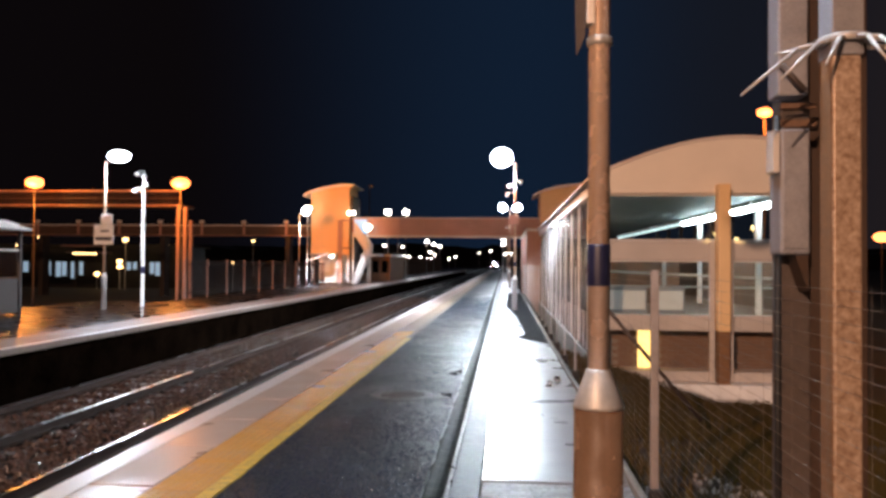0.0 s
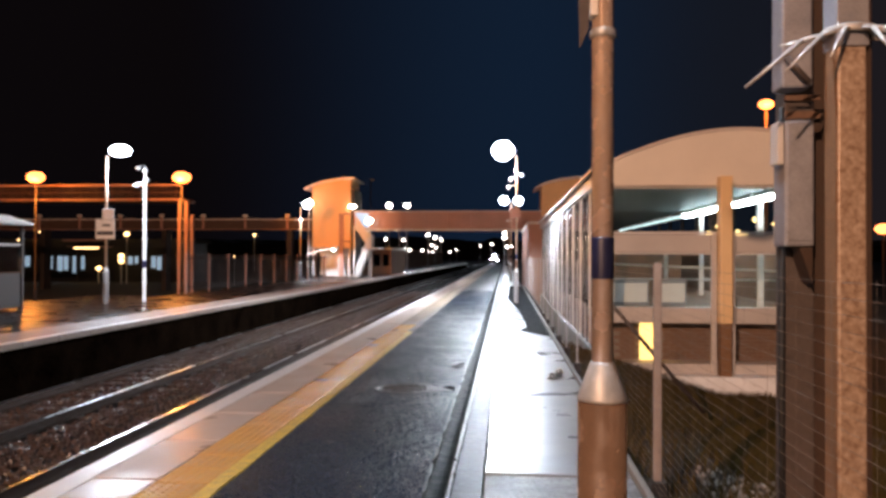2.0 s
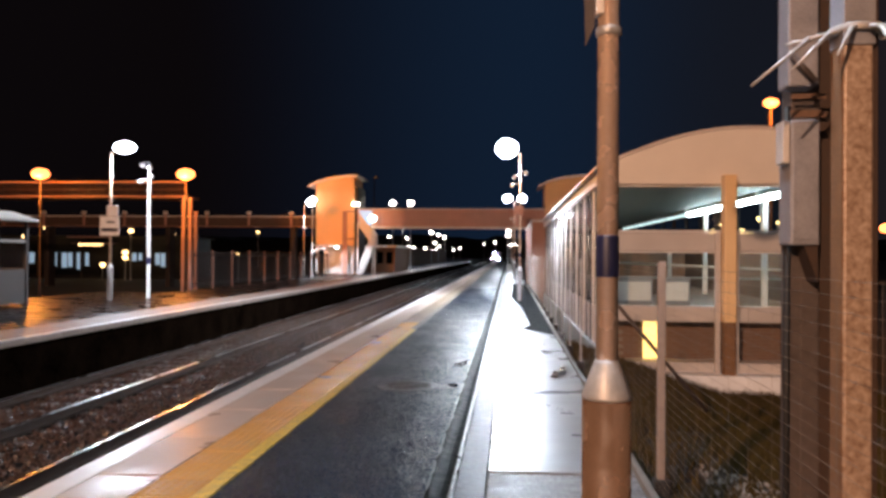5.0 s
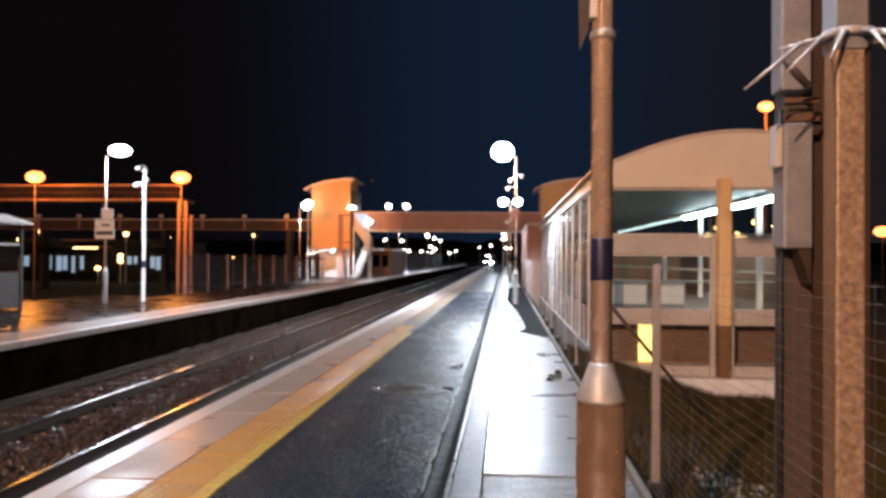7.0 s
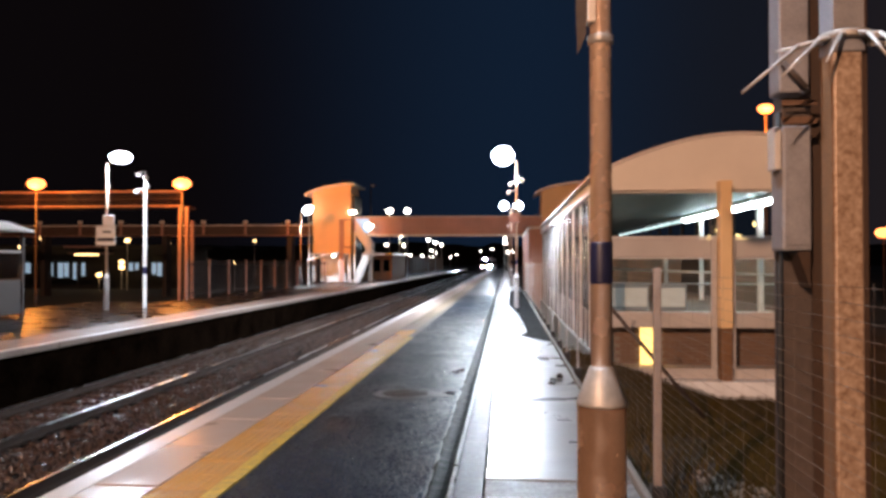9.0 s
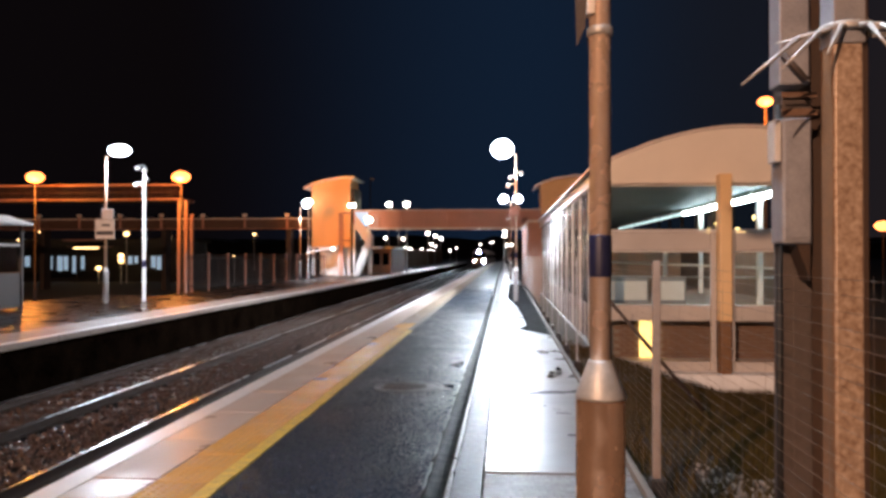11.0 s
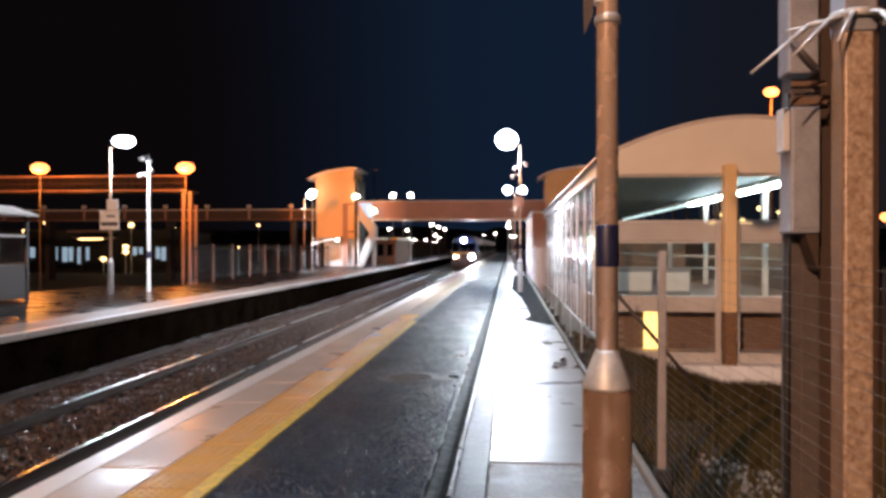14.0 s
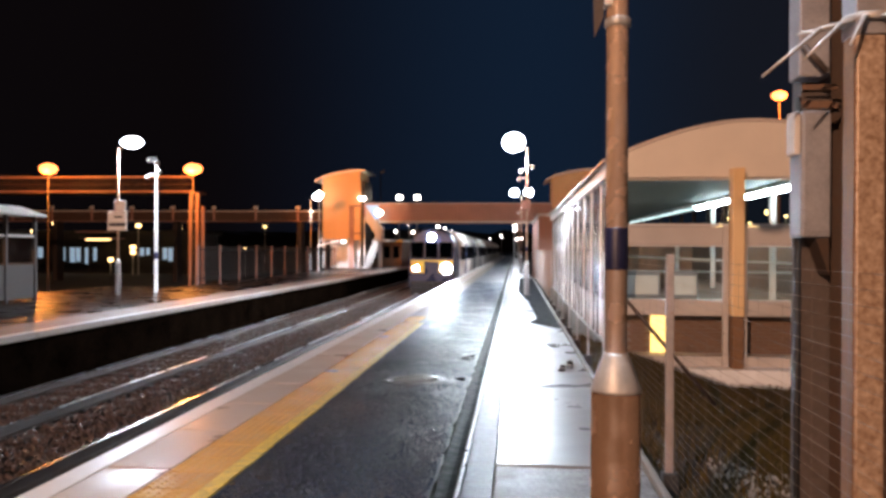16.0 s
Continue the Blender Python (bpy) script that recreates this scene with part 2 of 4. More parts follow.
TUBE = glow("fluorescent_tube_glow", (0.92, 0.97, 1.0), 28)
TUBE_DIM = glow("dim_fluorescent_tube_glow", (0.85, 0.97, 1.0), 1.3)
ROUND_STEEL = mat("dull_round_steel", (0.20, 0.19, 0.19), 0.30, metal=0.5, scale=6, vary=0.1, bump=0.02)
LOWER_PANEL = mat("dull_pink_lower_panel", (0.56, 0.47, 0.44), 0.42, scale=1.6, vary=0.2, bump=0.05)
PATCH = mat("dark_soaked_tarmac", (0.009, 0.0095, 0.011), 0.85, scale=6, vary=0.5, bump=0.6, shine=0.03)
LIT_DOOR = glow("lit_doorway_glow", (1.0, 0.66, 0.20), 1.6)
DISPLAY = glow("blue_display_glow", (0.35, 0.62, 0.95), 0.4)
LIT_WINDOW = glow("lit_window_glow", (0.50, 0.74, 1.0), 0.32)
HEADLIGHT = glow("headlight_glow", (0.85, 0.92, 1.0), 60)
BEAM_CORE = glow("headlight_core_glow", (0.70, 0.85, 1.0), 90000)
MARKER = glow("marker_light_glow", (1.0, 0.93, 0.85), 420)
TOPLIGHT = glow("top_light_glow", (0.80, 0.90, 1.0), 420)


# ---- mesh helpers ----
def box(bm, lo, hi, bevel=0.0):
    (x0, y0, z0), (x1, y1, z1) = lo, hi
    v = [bm.verts.new(p) for p in ((x0, y0, z0), (x1, y0, z0), (x1, y1, z0), (x0, y1, z0), (x0, y0, z1), (x1, y0, z1), (x1, y1, z1), (x0, y1, z1))]
    f = [bm.faces.new([v[i] for i in q]) for q in ((3, 2, 1, 0), (4, 5, 6, 7), (0, 1, 5, 4), (1, 2, 6, 5), (2, 3, 7, 6), (3, 0, 4, 7))]
    if bevel:
        edges = {e for g in f for e in g.edges}
        bmesh.ops.bevel(bm, geom=list(edges), offset=bevel, segments=2, affect="EDGES", profile=0.5)
    return bm


def tube(bm, a, b, r, r2=None, n=12, cap=True):
    a, b = Vector(a), Vector(b)
    r2 = r if r2 is None else r2
    d = (b - a).normalized()
    u = d.orthogonal().normalized()
    w = d.cross(u)
    rings = []
    for p, q in ((a, r), (b, r2)):
        rings.append([bm.verts.new(p + (u * math.cos(t) + w * math.sin(t)) * q) for t in (2 * math.pi * i / n for i in range(n))])
    for i in range(n):
        face = bm.faces.new((rings[0][i], rings[0][(i + 1) % n], rings[1][(i + 1) % n], rings[1][i]))
        face.smooth = n > 5
    if cap:
        bm.faces.new(rings[0][::-1])
        bm.faces.new(rings[1])
    return bm


def lathe(bm, profile, n=24, centre=(0, 0)):
    """profile: (radius, z) from bottom to top."""
    rings = [[bm.verts.new((centre[0] + r * math.cos(2 * math.pi * i / n), centre[1] + r * math.sin(2 * math.pi * i / n), z)) for i in range(n)] for r, z in profile]
    for lower, upper in zip(rings, rings[1:]):
        for i in range(n):
            bm.faces.new((lower[i], lower[(i + 1) % n], upper[(i + 1) % n], upper[i])).smooth = True
    bm.faces.new(rings[0][::-1])
    bm.faces.new(rings[-1])
    return bm


def prism(bm, outline, axis, a, b):
    """Extrude a 2D outline: axis 'y' takes (x, z), axis 'x' takes (y, z)."""
    def at(p, s):
        return (p[0], s, p[1]) if axis == "y" else (s, p[0], p[1])
    v0, v1 = [bm.verts.new(at(p, a)) for p in outline], [bm.verts.new(at(p, b)) for p in outline]
    n = len(outline)
    bm.faces.new(v0)
    bm.faces.new(v1[::-1])
    for i in range(n):
        bm.faces.new((v0[i], v1[i], v1[(i + 1) % n], v0[(i + 1) % n]))
    bmesh.ops.recalc_face_normals(bm, faces=bm.faces)
    return bm


def ellipsoid(bm, centre, size, n=12):
    m = Matrix.Translation(centre) @ Matrix.Diagonal((*size, 1))
    got = bmesh.ops.create_uvsphere(bm, u_segments=n, v_segments=max(6, n // 2), radius=1.0, matrix=m)
    for v in got["verts"]:
        for f in v.link_faces:
            f.smooth = True
    return bm


def finish(name, bm, material):
    me = bpy.data.meshes.new(name)
    bm.to_mesh(me)
    bm.free()
    me.materials.append(material)
    return me


def part(name, bm, material, parent=None, label=""):
    ob = new(name, finish(name, bm, material))
    ob.parent = parent
    return tagged(ob, label)


def bms():
    return bmesh.new()


def thing(name, label, category, group="", place=(0, 0, 0)):
    ob = new(name)
    ob.location = place
    return tagged(ob, label, category, group)


def setting(name, bm, material, label, category=""):
    return tagged(part(name, bm, material), label, category, kind="structure")


# ---- setting: ground, track bed, platforms ----
ground = setting("ground", box(bms(), (-1500, -300, -1.6), (1500, 3000, -1.34)), GROUND, "dark night ground reaching to the horizon", "ground")

for y, base, seed in ((620.0, 13.0, 1), (760.0, 19.0, 5)):
    hill = bms()
    line = [(-900 + 12 * i, base + 5 * noise.noise(Vector((i * 0.07, seed, 0))) + 4 * noise.noise(Vector((i * 0.6, seed, 2))) + 2 * noise.noise(Vector((i * 1.9, seed, 4)))) for i in range(110)]
    prism(hill, [(-900, -1.4)] + line + [(line[-1][0], -1.4)], "y", y, y + 60)
    setting("backdrop", hill, GROUND, "dark wooded hillside on the horizon", "hillside")

bed = bms()
prism(bed, [(-10.0, -1.34), (-10.0, -1.12), (-9.2, -1.09), (-6.4, -1.08), (-3.6, -1.09), (-3.3, -1.12), (-3.3, -1.34)], "y", -25, 540)
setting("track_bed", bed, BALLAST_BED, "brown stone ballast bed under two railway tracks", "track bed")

near = bms()
box(near, (-3.22, -25, -1.34), (1.04, 190, -0.16))
setting("platform_near", near, FACE_SHADE, "brick platform body beside the track, overhang shade in its dark colour", "platform")
far = bms()
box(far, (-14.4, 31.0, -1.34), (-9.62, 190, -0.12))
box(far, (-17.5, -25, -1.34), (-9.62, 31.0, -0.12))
setting("platform_far", far, FACE_SHADE, "brick body of the opposite platform, overhang shade in its dark colour", "platform")
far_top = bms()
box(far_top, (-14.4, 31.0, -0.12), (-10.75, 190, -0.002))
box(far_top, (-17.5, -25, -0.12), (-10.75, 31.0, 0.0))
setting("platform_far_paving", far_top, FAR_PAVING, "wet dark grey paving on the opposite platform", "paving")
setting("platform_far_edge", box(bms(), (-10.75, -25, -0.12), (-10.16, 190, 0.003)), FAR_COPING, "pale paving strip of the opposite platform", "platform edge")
setting("platform_far_edge_run", box(bms(), (-10.16, 90.0, -0.12), (-9.42, 190, 0.002)), COPING, "far run of the opposite platform edge", "platform edge")
setting("platform_far_line", box(bms(), (-9.62, -25, 0.004), (-9.44, 190, 0.008)), WHITE_PAINT, "white painted line on the platform edge", "painted line")

def asphalt_height(x, y):
    return 0.0035 * noise.noise(Vector((x * 1.3, y * 0.7, 0))) + 0.0012 * noise.noise(Vector((x * 6, y * 4, 3))) - 0.004


asphalt = bms()
xs, ys = np.linspace(-2.07, -0.585, 24), np.concatenate([np.linspace(-25, 0.8, 40), np.linspace(1.0, 26, 300), np.linspace(26.5, 190, 60)])
grid = [[asphalt.verts.new((x + (0.035 * noise.noise(Vector((y * 3.1, 0, 8))) + 0.02 * noise.noise(Vector((y * 9.0, 0, 5))) if x > -0.6 else 0), y, asphalt_height(x, y))) for x in xs] for y in ys]
for j in range(len(ys) - 1):
    for i in range(len(xs) - 1):
        asphalt.faces.new((grid[j][i], grid[j][i + 1], grid[j + 1][i + 1], grid[j + 1][i])).smooth = True
setting("platform_asphalt", asphalt, ASPHALT, "wet dark asphalt strip with chippings and shallow puddles", "asphalt")
setting("platform_asphalt_base", box(bms(), (-3.3, -25, -0.16), (-0.62, 190, -0.06)), FACE_SHADE, "dark layer below the paving", "paving")
drain = bms()
prism(drain, [(-0.62, -0.16), (-0.62, -0.075), (-0.59, -0.095), (-0.545, -0.105), (-0.505, -0.105), (-0.47, -0.095), (-0.43, -0.075), (-0.43, -0.16)], "y", -25, 190)
setting("drain_channel", drain, DARK_WET, "dark wet drainage channel along the platform", "drain")
lip = bms()
box(lip, (-0.428, -25, -0.16), (-0.388, 190, 0.004), 0.012)
setting("drain_edge", lip, EDGE_STEEL, "worn wet metal edge of the drainage channel", "drain edge")
setting("platform_slab_base", box(bms(), (-0.39, -25, -0.16), (1.035, 190, -0.06)), FACE_SHADE, "dark base below the concrete slabs", "paving")
setting("slab_margin", box(bms(), (-0.385, -25, -0.06), (-0.165, 190, -0.003), 0.006), COARSE, "rough wet concrete margin beside the drain", "paving")
line = bms()
steps = [-25.0 + 1.0 * i for i in range(26)] + [1.0 + 0.06 * i for i in range(1, 267)]
edge = [(line.verts.new((-2.19, y, 0.006)), line.verts.new((-2.068 + 0.016 * noise.noise(Vector((y * 2.1, 0, 3))) + 0.014 * noise.noise(Vector((y * 9.0, 0, 1))), y, 0.006))) for y in steps]
for (p, q), (r, s) in zip(edge, edge[1:]):
    line.faces.new((p, q, s, r))
skirt = bmesh.ops.extrude_face_region(line, geom=line.faces[:])
for v in skirt["geom"]:
    if isinstance(v, bmesh.types.BMVert):
        v.co.z = -0.05
bmesh.ops.recalc_face_normals(line, faces=line.faces)
setting("yellow_line", line, YELLOW_PAINT, "worn yellow painted safety line", "painted line")
setting("yellow_line_faded", box(bms(), (-2.19, 17.0, -0.05), (-2.06, 190, 0.005)), YELLOW_FAR, "dull far run of the yellow safety line", "painted line")
setting("fence_kerb", box(bms(), (0.982, -25, -0.06), (1.035, 44, 0.05), 0.012), CONCRETE_OLD, "low concrete kerb under the wire fence", "kerb")

patch = bms()
outline = [(0.30, 17.5), (0.55, 17.0), (0.975, 16.2), (0.975, 44.0), (0.26, 44.0), (0.10, 30.3), (0.24, 27.6), (0.42, 24.5), (0.50, 20.5), (0.52, 18.4)]
low, high = ([patch.verts.new((x, y, z)) for x, y in outline] for z in (-0.01, 0.007))
patch.faces.new(high)
for i in range(len(outline)):
    j = (i + 1) % len(outline)
    patch.faces.new((low[i], low[j], high[j], high[i]))
setting("tarmac_patch", patch, PATCH, "dark tarmac patch spreading from the fence over the slabs", "paving")

# ---- tracks ----
RAIL = [(-0.07, 0.0), (-0.07, 0.012), (-0.012, 0.03), (-0.01, 0.11), (-0.035, 0.122), (-0.035, 0.15), (-0.028, 0.157), (0.028, 0.157), (0.035, 0.15), (0.035, 0.122), (0.01, 0.11), (0.012, 0.03), (0.07, 0.012), (0.07, 0.0)]
for centre in (-4.78, -8.08):
    track = thing("railway_track", "pair of steel rails on concrete sleepers in ballast", "track", "railway tracks", (centre, 0, -1.06))
    tagged(track, kind="structure")
    for side in (-0.753, 0.753):
        part("rail", prism(bms(), [(x + side, z) for x, z in RAIL], "y", -25, 540), RAIL_SIDE, track, "rusty steel rail")
        part("rail_head", box(bms(), (side - 0.03, -25, 0.1575), (side + 0.03, 540, 0.1605)), RAIL_TOP, track, "polished wet running surface")

# ---- fence ----
fence = thing("mesh_fence", "galvanised welded mesh fence on steel posts behind the platform", "fence", "", (1.09, 0, 0))
wires = bms()


def thin(bm, a, b, r):
    a, b = Vector(a), Vector(b)
    d = (b - a).normalized()
    u = d.orthogonal().normalized()
    w = d.cross(u)
    ring = [[bm.verts.new(p + (u * math.cos(t) + w * math.sin(t)) * r) for t in (0, 2.094, 4.189)] for p in (a, b)]
    for i in range(3):
        bm.faces.new((ring[0][i], ring[0][(i + 1) % 3], ring[1][(i + 1) % 3], ring[1][i])).smooth = True


Y0, Y1 = -24.45, 42.0
for i in range(31):
    z = 0.08 + 0.0515 * i
    y = Y0
    while y < Y1:
        end = min(Y1, y + (1.5 if 0 < y < 9 else 6.0))
        thin(wires, (-0.036, y, z + 0.003 * noise.noise(Vector((y, z * 9, 0)))), (-0.036, end, z + 0.003 * noise.noise(Vector((end, z * 9, 0)))), 0.0011)
        y = end
y = Y0
while y < Y1:
    thin(wires, (-0.0385, y, 0.06), (-0.0385, y, 1.64), 0.0006)
    y += 0.3 if 0 < y < 15 else 0.6
tagged(part("mesh_wire", wires, WIRE, fence, "thin horizontal and upright wires"), kind="stuff")
for y in [5.55 + 2.01 * i for i in range(-14, 19) if i not in (-2, -1, 1)]:
    post = bms()
    thick = 0.028 if y < 6 else 0.012
    box(post, (-thick, y - thick * 0.7, -0.1), (thick, y + thick * 0.7, 1.66), thick * 0.2)
    part("post", post, FENCE_POST if y < 6 else GALV, fence)
    part("base_plate", box(bms(), (-0.052, y - 0.06, -0.06), (0.06, y + 0.06, 0.10), 0.01), BLACK, fence, "dark bolted foot block")
part("strut", tube(bms(), (0.03, 8.55, 1.25), (1.14, 8.75, -0.05), 0.022), WEB_DARK, fence, "sloping steel brace")


# ---- platform lamps ----
def platform_lamp(place, arms, band, cameras, big=1.0, long=1.0, drop=0.0):
    lamp = thing("platform_lamp", "tall grey steel lamp column with a bright white lantern", "lamp post", "platform lamps", place)
    # Farther bases are coloured dark to offset the light from their own lantern.
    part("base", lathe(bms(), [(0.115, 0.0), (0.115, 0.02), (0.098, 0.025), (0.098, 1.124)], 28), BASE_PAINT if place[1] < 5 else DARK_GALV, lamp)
    part("base_cone", lathe(bms(), [(0.099, 1.124), (0.1, 1.136), (0.052, 1.268), (0.046, 1.28)], 28), GALV, lamp, "bare galvanised reducer cone")
    part("shaft", lathe(bms(), [(0.044, 1.25), (0.042, 4.0), (0.038, 5.42 - drop), (0.02, 5.45 - drop)], 24), POLE_PAINT, lamp)
    if band:
        part("band", lathe(bms(), [(0.0455, 1.612), (0.0465, 1.62), (0.0465, 1.772), (0.0455, 1.78)], 24), BLUE, lamp, "dark blue painted band")
        part("clamp", lathe(bms(), [(0.048, 2.585), (0.052, 2.59), (0.052, 2.615), (0.048, 2.62)], 20), GALV, lamp, "bright steel clamp ring")
    if place[1] < 5:
        fin = bms()
        prism(fin, [(-0.095, 2.54), (-0.06, 2.62), (-0.055, 2.75), (-0.055, 3.2), (-0.10, 3.2), (-0.10, 2.72)], "y", -0.03, -0.02)
        part("sign_plate", fin, DARK_GALV, lamp, "bent edge of a metal sign plate")
        part("sign_clip", box(bms(), (-0.055, -0.045, 2.665), (-0.022, 0.02, 3.2), 0.006), CREAM, lamp, "pale sign clip")
    for side in arms:
        part("arm", tube(bms(), (0, 0, 5.35 - drop), (side * 0.42, 0, 5.62 - drop), 0.022), POLE_PAINT, lamp)
        head = bms()
        prism(head, [(side * x, z - drop) for x, z in ((0.26, 5.64), (0.32, 5.74), (0.62, 5.78), (0.84, 5.72), (0.88, 5.66))], "y", -0.12, 0.12)
        lantern = part("lantern", head, GREY_BOX, lamp, "grey lantern housing")
        part("bowl", ellipsoid(bms(), (side * 0.50, 0, 5.63 - drop), (0.33 * big * long, 0.28 * big, 0.29 * big / long), 24), LAMP_WHITE, lantern, "glowing white lantern bowl")
    if 20 < place[1] < 30 and place[0] > 0:
        part("sign_box", box(bms(), (-0.22, -0.08, 3.15), (0.14, 0.08, 3.5), 0.02), BRIDGE_PAINT, lamp, "brown sign box")
    if cameras:
        for x, y, z, turn in cameras:
            part("camera_bracket", box(bms(), (min(0, x), -0.02, z + 0.06), (max(0, x), 0.02, z + 0.1)), GALV, lamp)
            cam_body = bms()
            box(cam_body, (x - 0.06, -0.2 + y, z - 0.05), (x + 0.06, 0.18 + y, z + 0.06), 0.02)
            part("security_camera", cam_body, SIGN_WHITE, lamp, "white security camera housing")
    return lamp


platform_lamp((0.39, 3.1, 0.0), (-1,), True, ())
platform_lamp((0.41, 28.0, 0.0), (-1,), True, ((-0.22, 0, 4.55, 0), (0.2, 0, 4.7, 0), (-0.3, 0, 4.25, 0)), 1.25)
platform_lamp((0.41, 53.0, 0.0), (-1, 1), True, ((-0.25, 0, 4.2, 0),))
platform_lamp((0.41, 78.0, 0.0), (-1,), False, ())
platform_lamp((0.41, 103.0, 0.0), (-1,), False, ())
platform_lamp((-14.1, 25.7, 0.0), (1,), False, (), 0.95, 1.3, 0.22)
platform_lamp((-15.7, 57.0, 0.0), (1,), False, ())
platform_lamp((-13.4, 95.0, 0.0), (1,), False, ())

cctv = thing("camera_mast", "white steel mast with clustered security cameras on the far platform", "camera mast", "", (-13.42, 27.2, 0))
part("shaft", lathe(bms(), [(0.09, 0), (0.09, 0.03), (0.07, 0.04), (0.065, 3.9), (0.05, 5.0)], 16), GALV, cctv)
part("band", lathe(bms(), [(0.072, 1.25), (0.075, 1.26), (0.075, 1.5), (0.072, 1.51)], 16), BLUE, cctv, "dark blue painted band")
for dx, dz in ((-0.22, 4.95), (0.05, 4.85), (0.12, 4.5), (-0.30, 4.32)):
    part("bracket", box(bms(), (min(0, dx), -0.03, dz + 0.08), (max(0.01, dx), 0.03, dz + 0.13)), GALV, cctv)
    part("security_camera", ellipsoid(bms(), (dx, -0.1, dz), (0.085, 0.17, 0.075), 14), SIGN_WHITE, cctv, "white camera housing")

sign = thing("platform_sign", "white station sign with dark lettering bars on the lamp column", "sign", "", (-14.1, 25.55, 0))
part("panel", box(bms(), (-0.30, -0.02, 2.28), (0.40, 0.02, 2.95), 0.01), SIGN_WHITE, sign)
part("text_bar", box(bms(), (-0.25, -0.026, 2.42), (0.36, -0.02, 2.55)), SIGN_INK, sign, "dark bar of unreadable writing")
part("text_bar", box(bms(), (-0.05, -0.026, 2.72), (0.25, -0.02, 2.79)), SIGN_INK, sign, "dark bar of unreadable writing")
part("upper_panel", box(bms(), (-0.05, -0.02, 2.98), (0.36, 0.02, 3.34), 0.01), SIGN_WHITE, sign)


# ---- steel column with cabinets beside the platform ----
mast = thing("steel_mast", "mottled galvanised steel column with a spiked anti-climb collar", "mast", "", (0, 0, 0))
part("column", box(bms(), (1.093, 2.60, -0.05), (1.186, 2.70, 5.2), 0.008), GALV_OLD, mast)
part("flange_edge", box(bms(), (1.0895, 2.606, -0.05), (1.0925, 2.694, 5.2)), RUST, mast, "rust-stained side of the column")
part("web", box(bms(), (1.188, 2.625, -0.05), (1.214, 2.69, 5.2), 0.004), WEB_DARK, mast, "recessed web of the column, shade in its dark colour")
part("back_channel", box(bms(), (1.248, 2.74, -0.05), (1.262, 2.80, 5.2), 0.004), GALV_OLD, mast)
part("side_channel", box(bms(), (1.118, 3.15, -0.05), (1.235, 3.25, 5.2), 0.006), DARK_GALV, mast, "darker rear steel channel")
# Dark sheet added where the mast has only a shaded gap.
part("gap_plate", box(bms(), (1.238, 3.18, -0.05), (1.335, 3.24, 5.2), 0.003), WEB_DARK, mast, "dark plate standing in for the shaded gap in the mast")
part("cable", tube(bms(), (1.100, 3.13, -0.05), (1.100, 3.13, 2.3), 0.013), BLACK, mast, "black cable conduit")
part("cap_plate", box(bms(), (1.088, 2.59, 2.40), (1.190, 2.705, 5.2), 0.004), GREY_BOX, mast, "grey upper sleeve")
for z0, z1 in ((2.235, 2.262), (2.305, 2.325)):
    part("strap", box(bms(), (1.07, 3.005, z0), (1.20, 3.018, z1)), BROWN_BRICK, mast, "dark steel strap")
part("base_plate", box(bms(), (1.06, 2.57, -0.12), (1.35, 3.28, -0.052), 0.005), WEB_DARK, mast, "steel base plate")
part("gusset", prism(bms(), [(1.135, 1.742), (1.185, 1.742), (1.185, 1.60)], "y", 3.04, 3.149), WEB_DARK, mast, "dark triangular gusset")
spikes = [(-0.345, -0.02, -0.185), (-0.24, -0.10, -0.15), (-0.14, -0.20, -0.13), (0.04, -0.22, -0.13), (0.13, -0.20, -0.12), (0.22, -0.12, -0.11), (0.30, 0.02, -0.10), (0.26, 0.12, 0.02), (-0.2, 0.08, -0.02)]
for dx, dy, dz in spikes:
    rod = bms()
    tube(rod, (1.15 + dx * 0.2, 2.65 + dy * 0.35, 2.455), (1.15 + dx * 0.45, 2.65 + dy * 0.6, 2.455 + dz * 0.12), 0.007, n=8)
    tube(rod, (1.15 + dx * 0.45, 2.65 + dy * 0.6, 2.455 + dz * 0.12), (1.15 + dx, 2.65 + dy, 2.46 + dz), 0.008, 0.004, n=8)
    part("spike", rod, GALV, mast, "bent galvanised spike")
part("collar", lathe(bms(), [(0.083, 2.445), (0.086, 2.45), (0.086, 2.466), (0.083, 2.47)], 20, (1.15, 2.65)), GALV, mast)

cabinet = thing("equipment_cabinet", "narrow grey steel equipment box strapped to the mast", "cabinet", "", (0, 0, 0))
part("body", box(bms(), (1.074, 3.02, 1.744), (1.184, 3.148, 2.23), 0.008), GREY_BOX, cabinet)
part("door", box(bms(), (1.082, 3.014, 1.765), (1.176, 3.019, 2.21), 0.002), GREY_BOX, cabinet)
part("upper_body", box(bms(), (1.068, 3.03, 2.36), (1.182, 3.148, 5.2), 0.008), GREY_BOX, cabinet)
part("bracket", box(bms(), (1.046, 3.02, 2.06), (1.070, 3.10, 2.225), 0.003), PALE_PANEL, cabinet, "pale end bracket")
part("arm", tube(bms(), (1.067, 3.0, 2.477), (1.158, 3.0, 2.37), 0.012), DARK_GALV, cabinet, "diagonal steel stay")


# ---- glazed station building with barrel roof ----
BX0, BX1, BY0, BY1 = 1.98, 6.85, 15.6, 41.0
building = thing("station_building", "glazed station building with a pale barrel roof, lit inside", "building")


def arch(x0, x1, z, rise, n=20):
    return [(x0 + (x1 - x0) * i / n, z + rise * math.sin(math.pi * (0.08 + 0.84 * i / n)) - rise * math.sin(math.pi * 0.08)) for i in range(n + 1)]


def cut(points, limit):
    """The roof ends short of its full arc on the far side."""
    return [p for p in points if p[0] < limit]


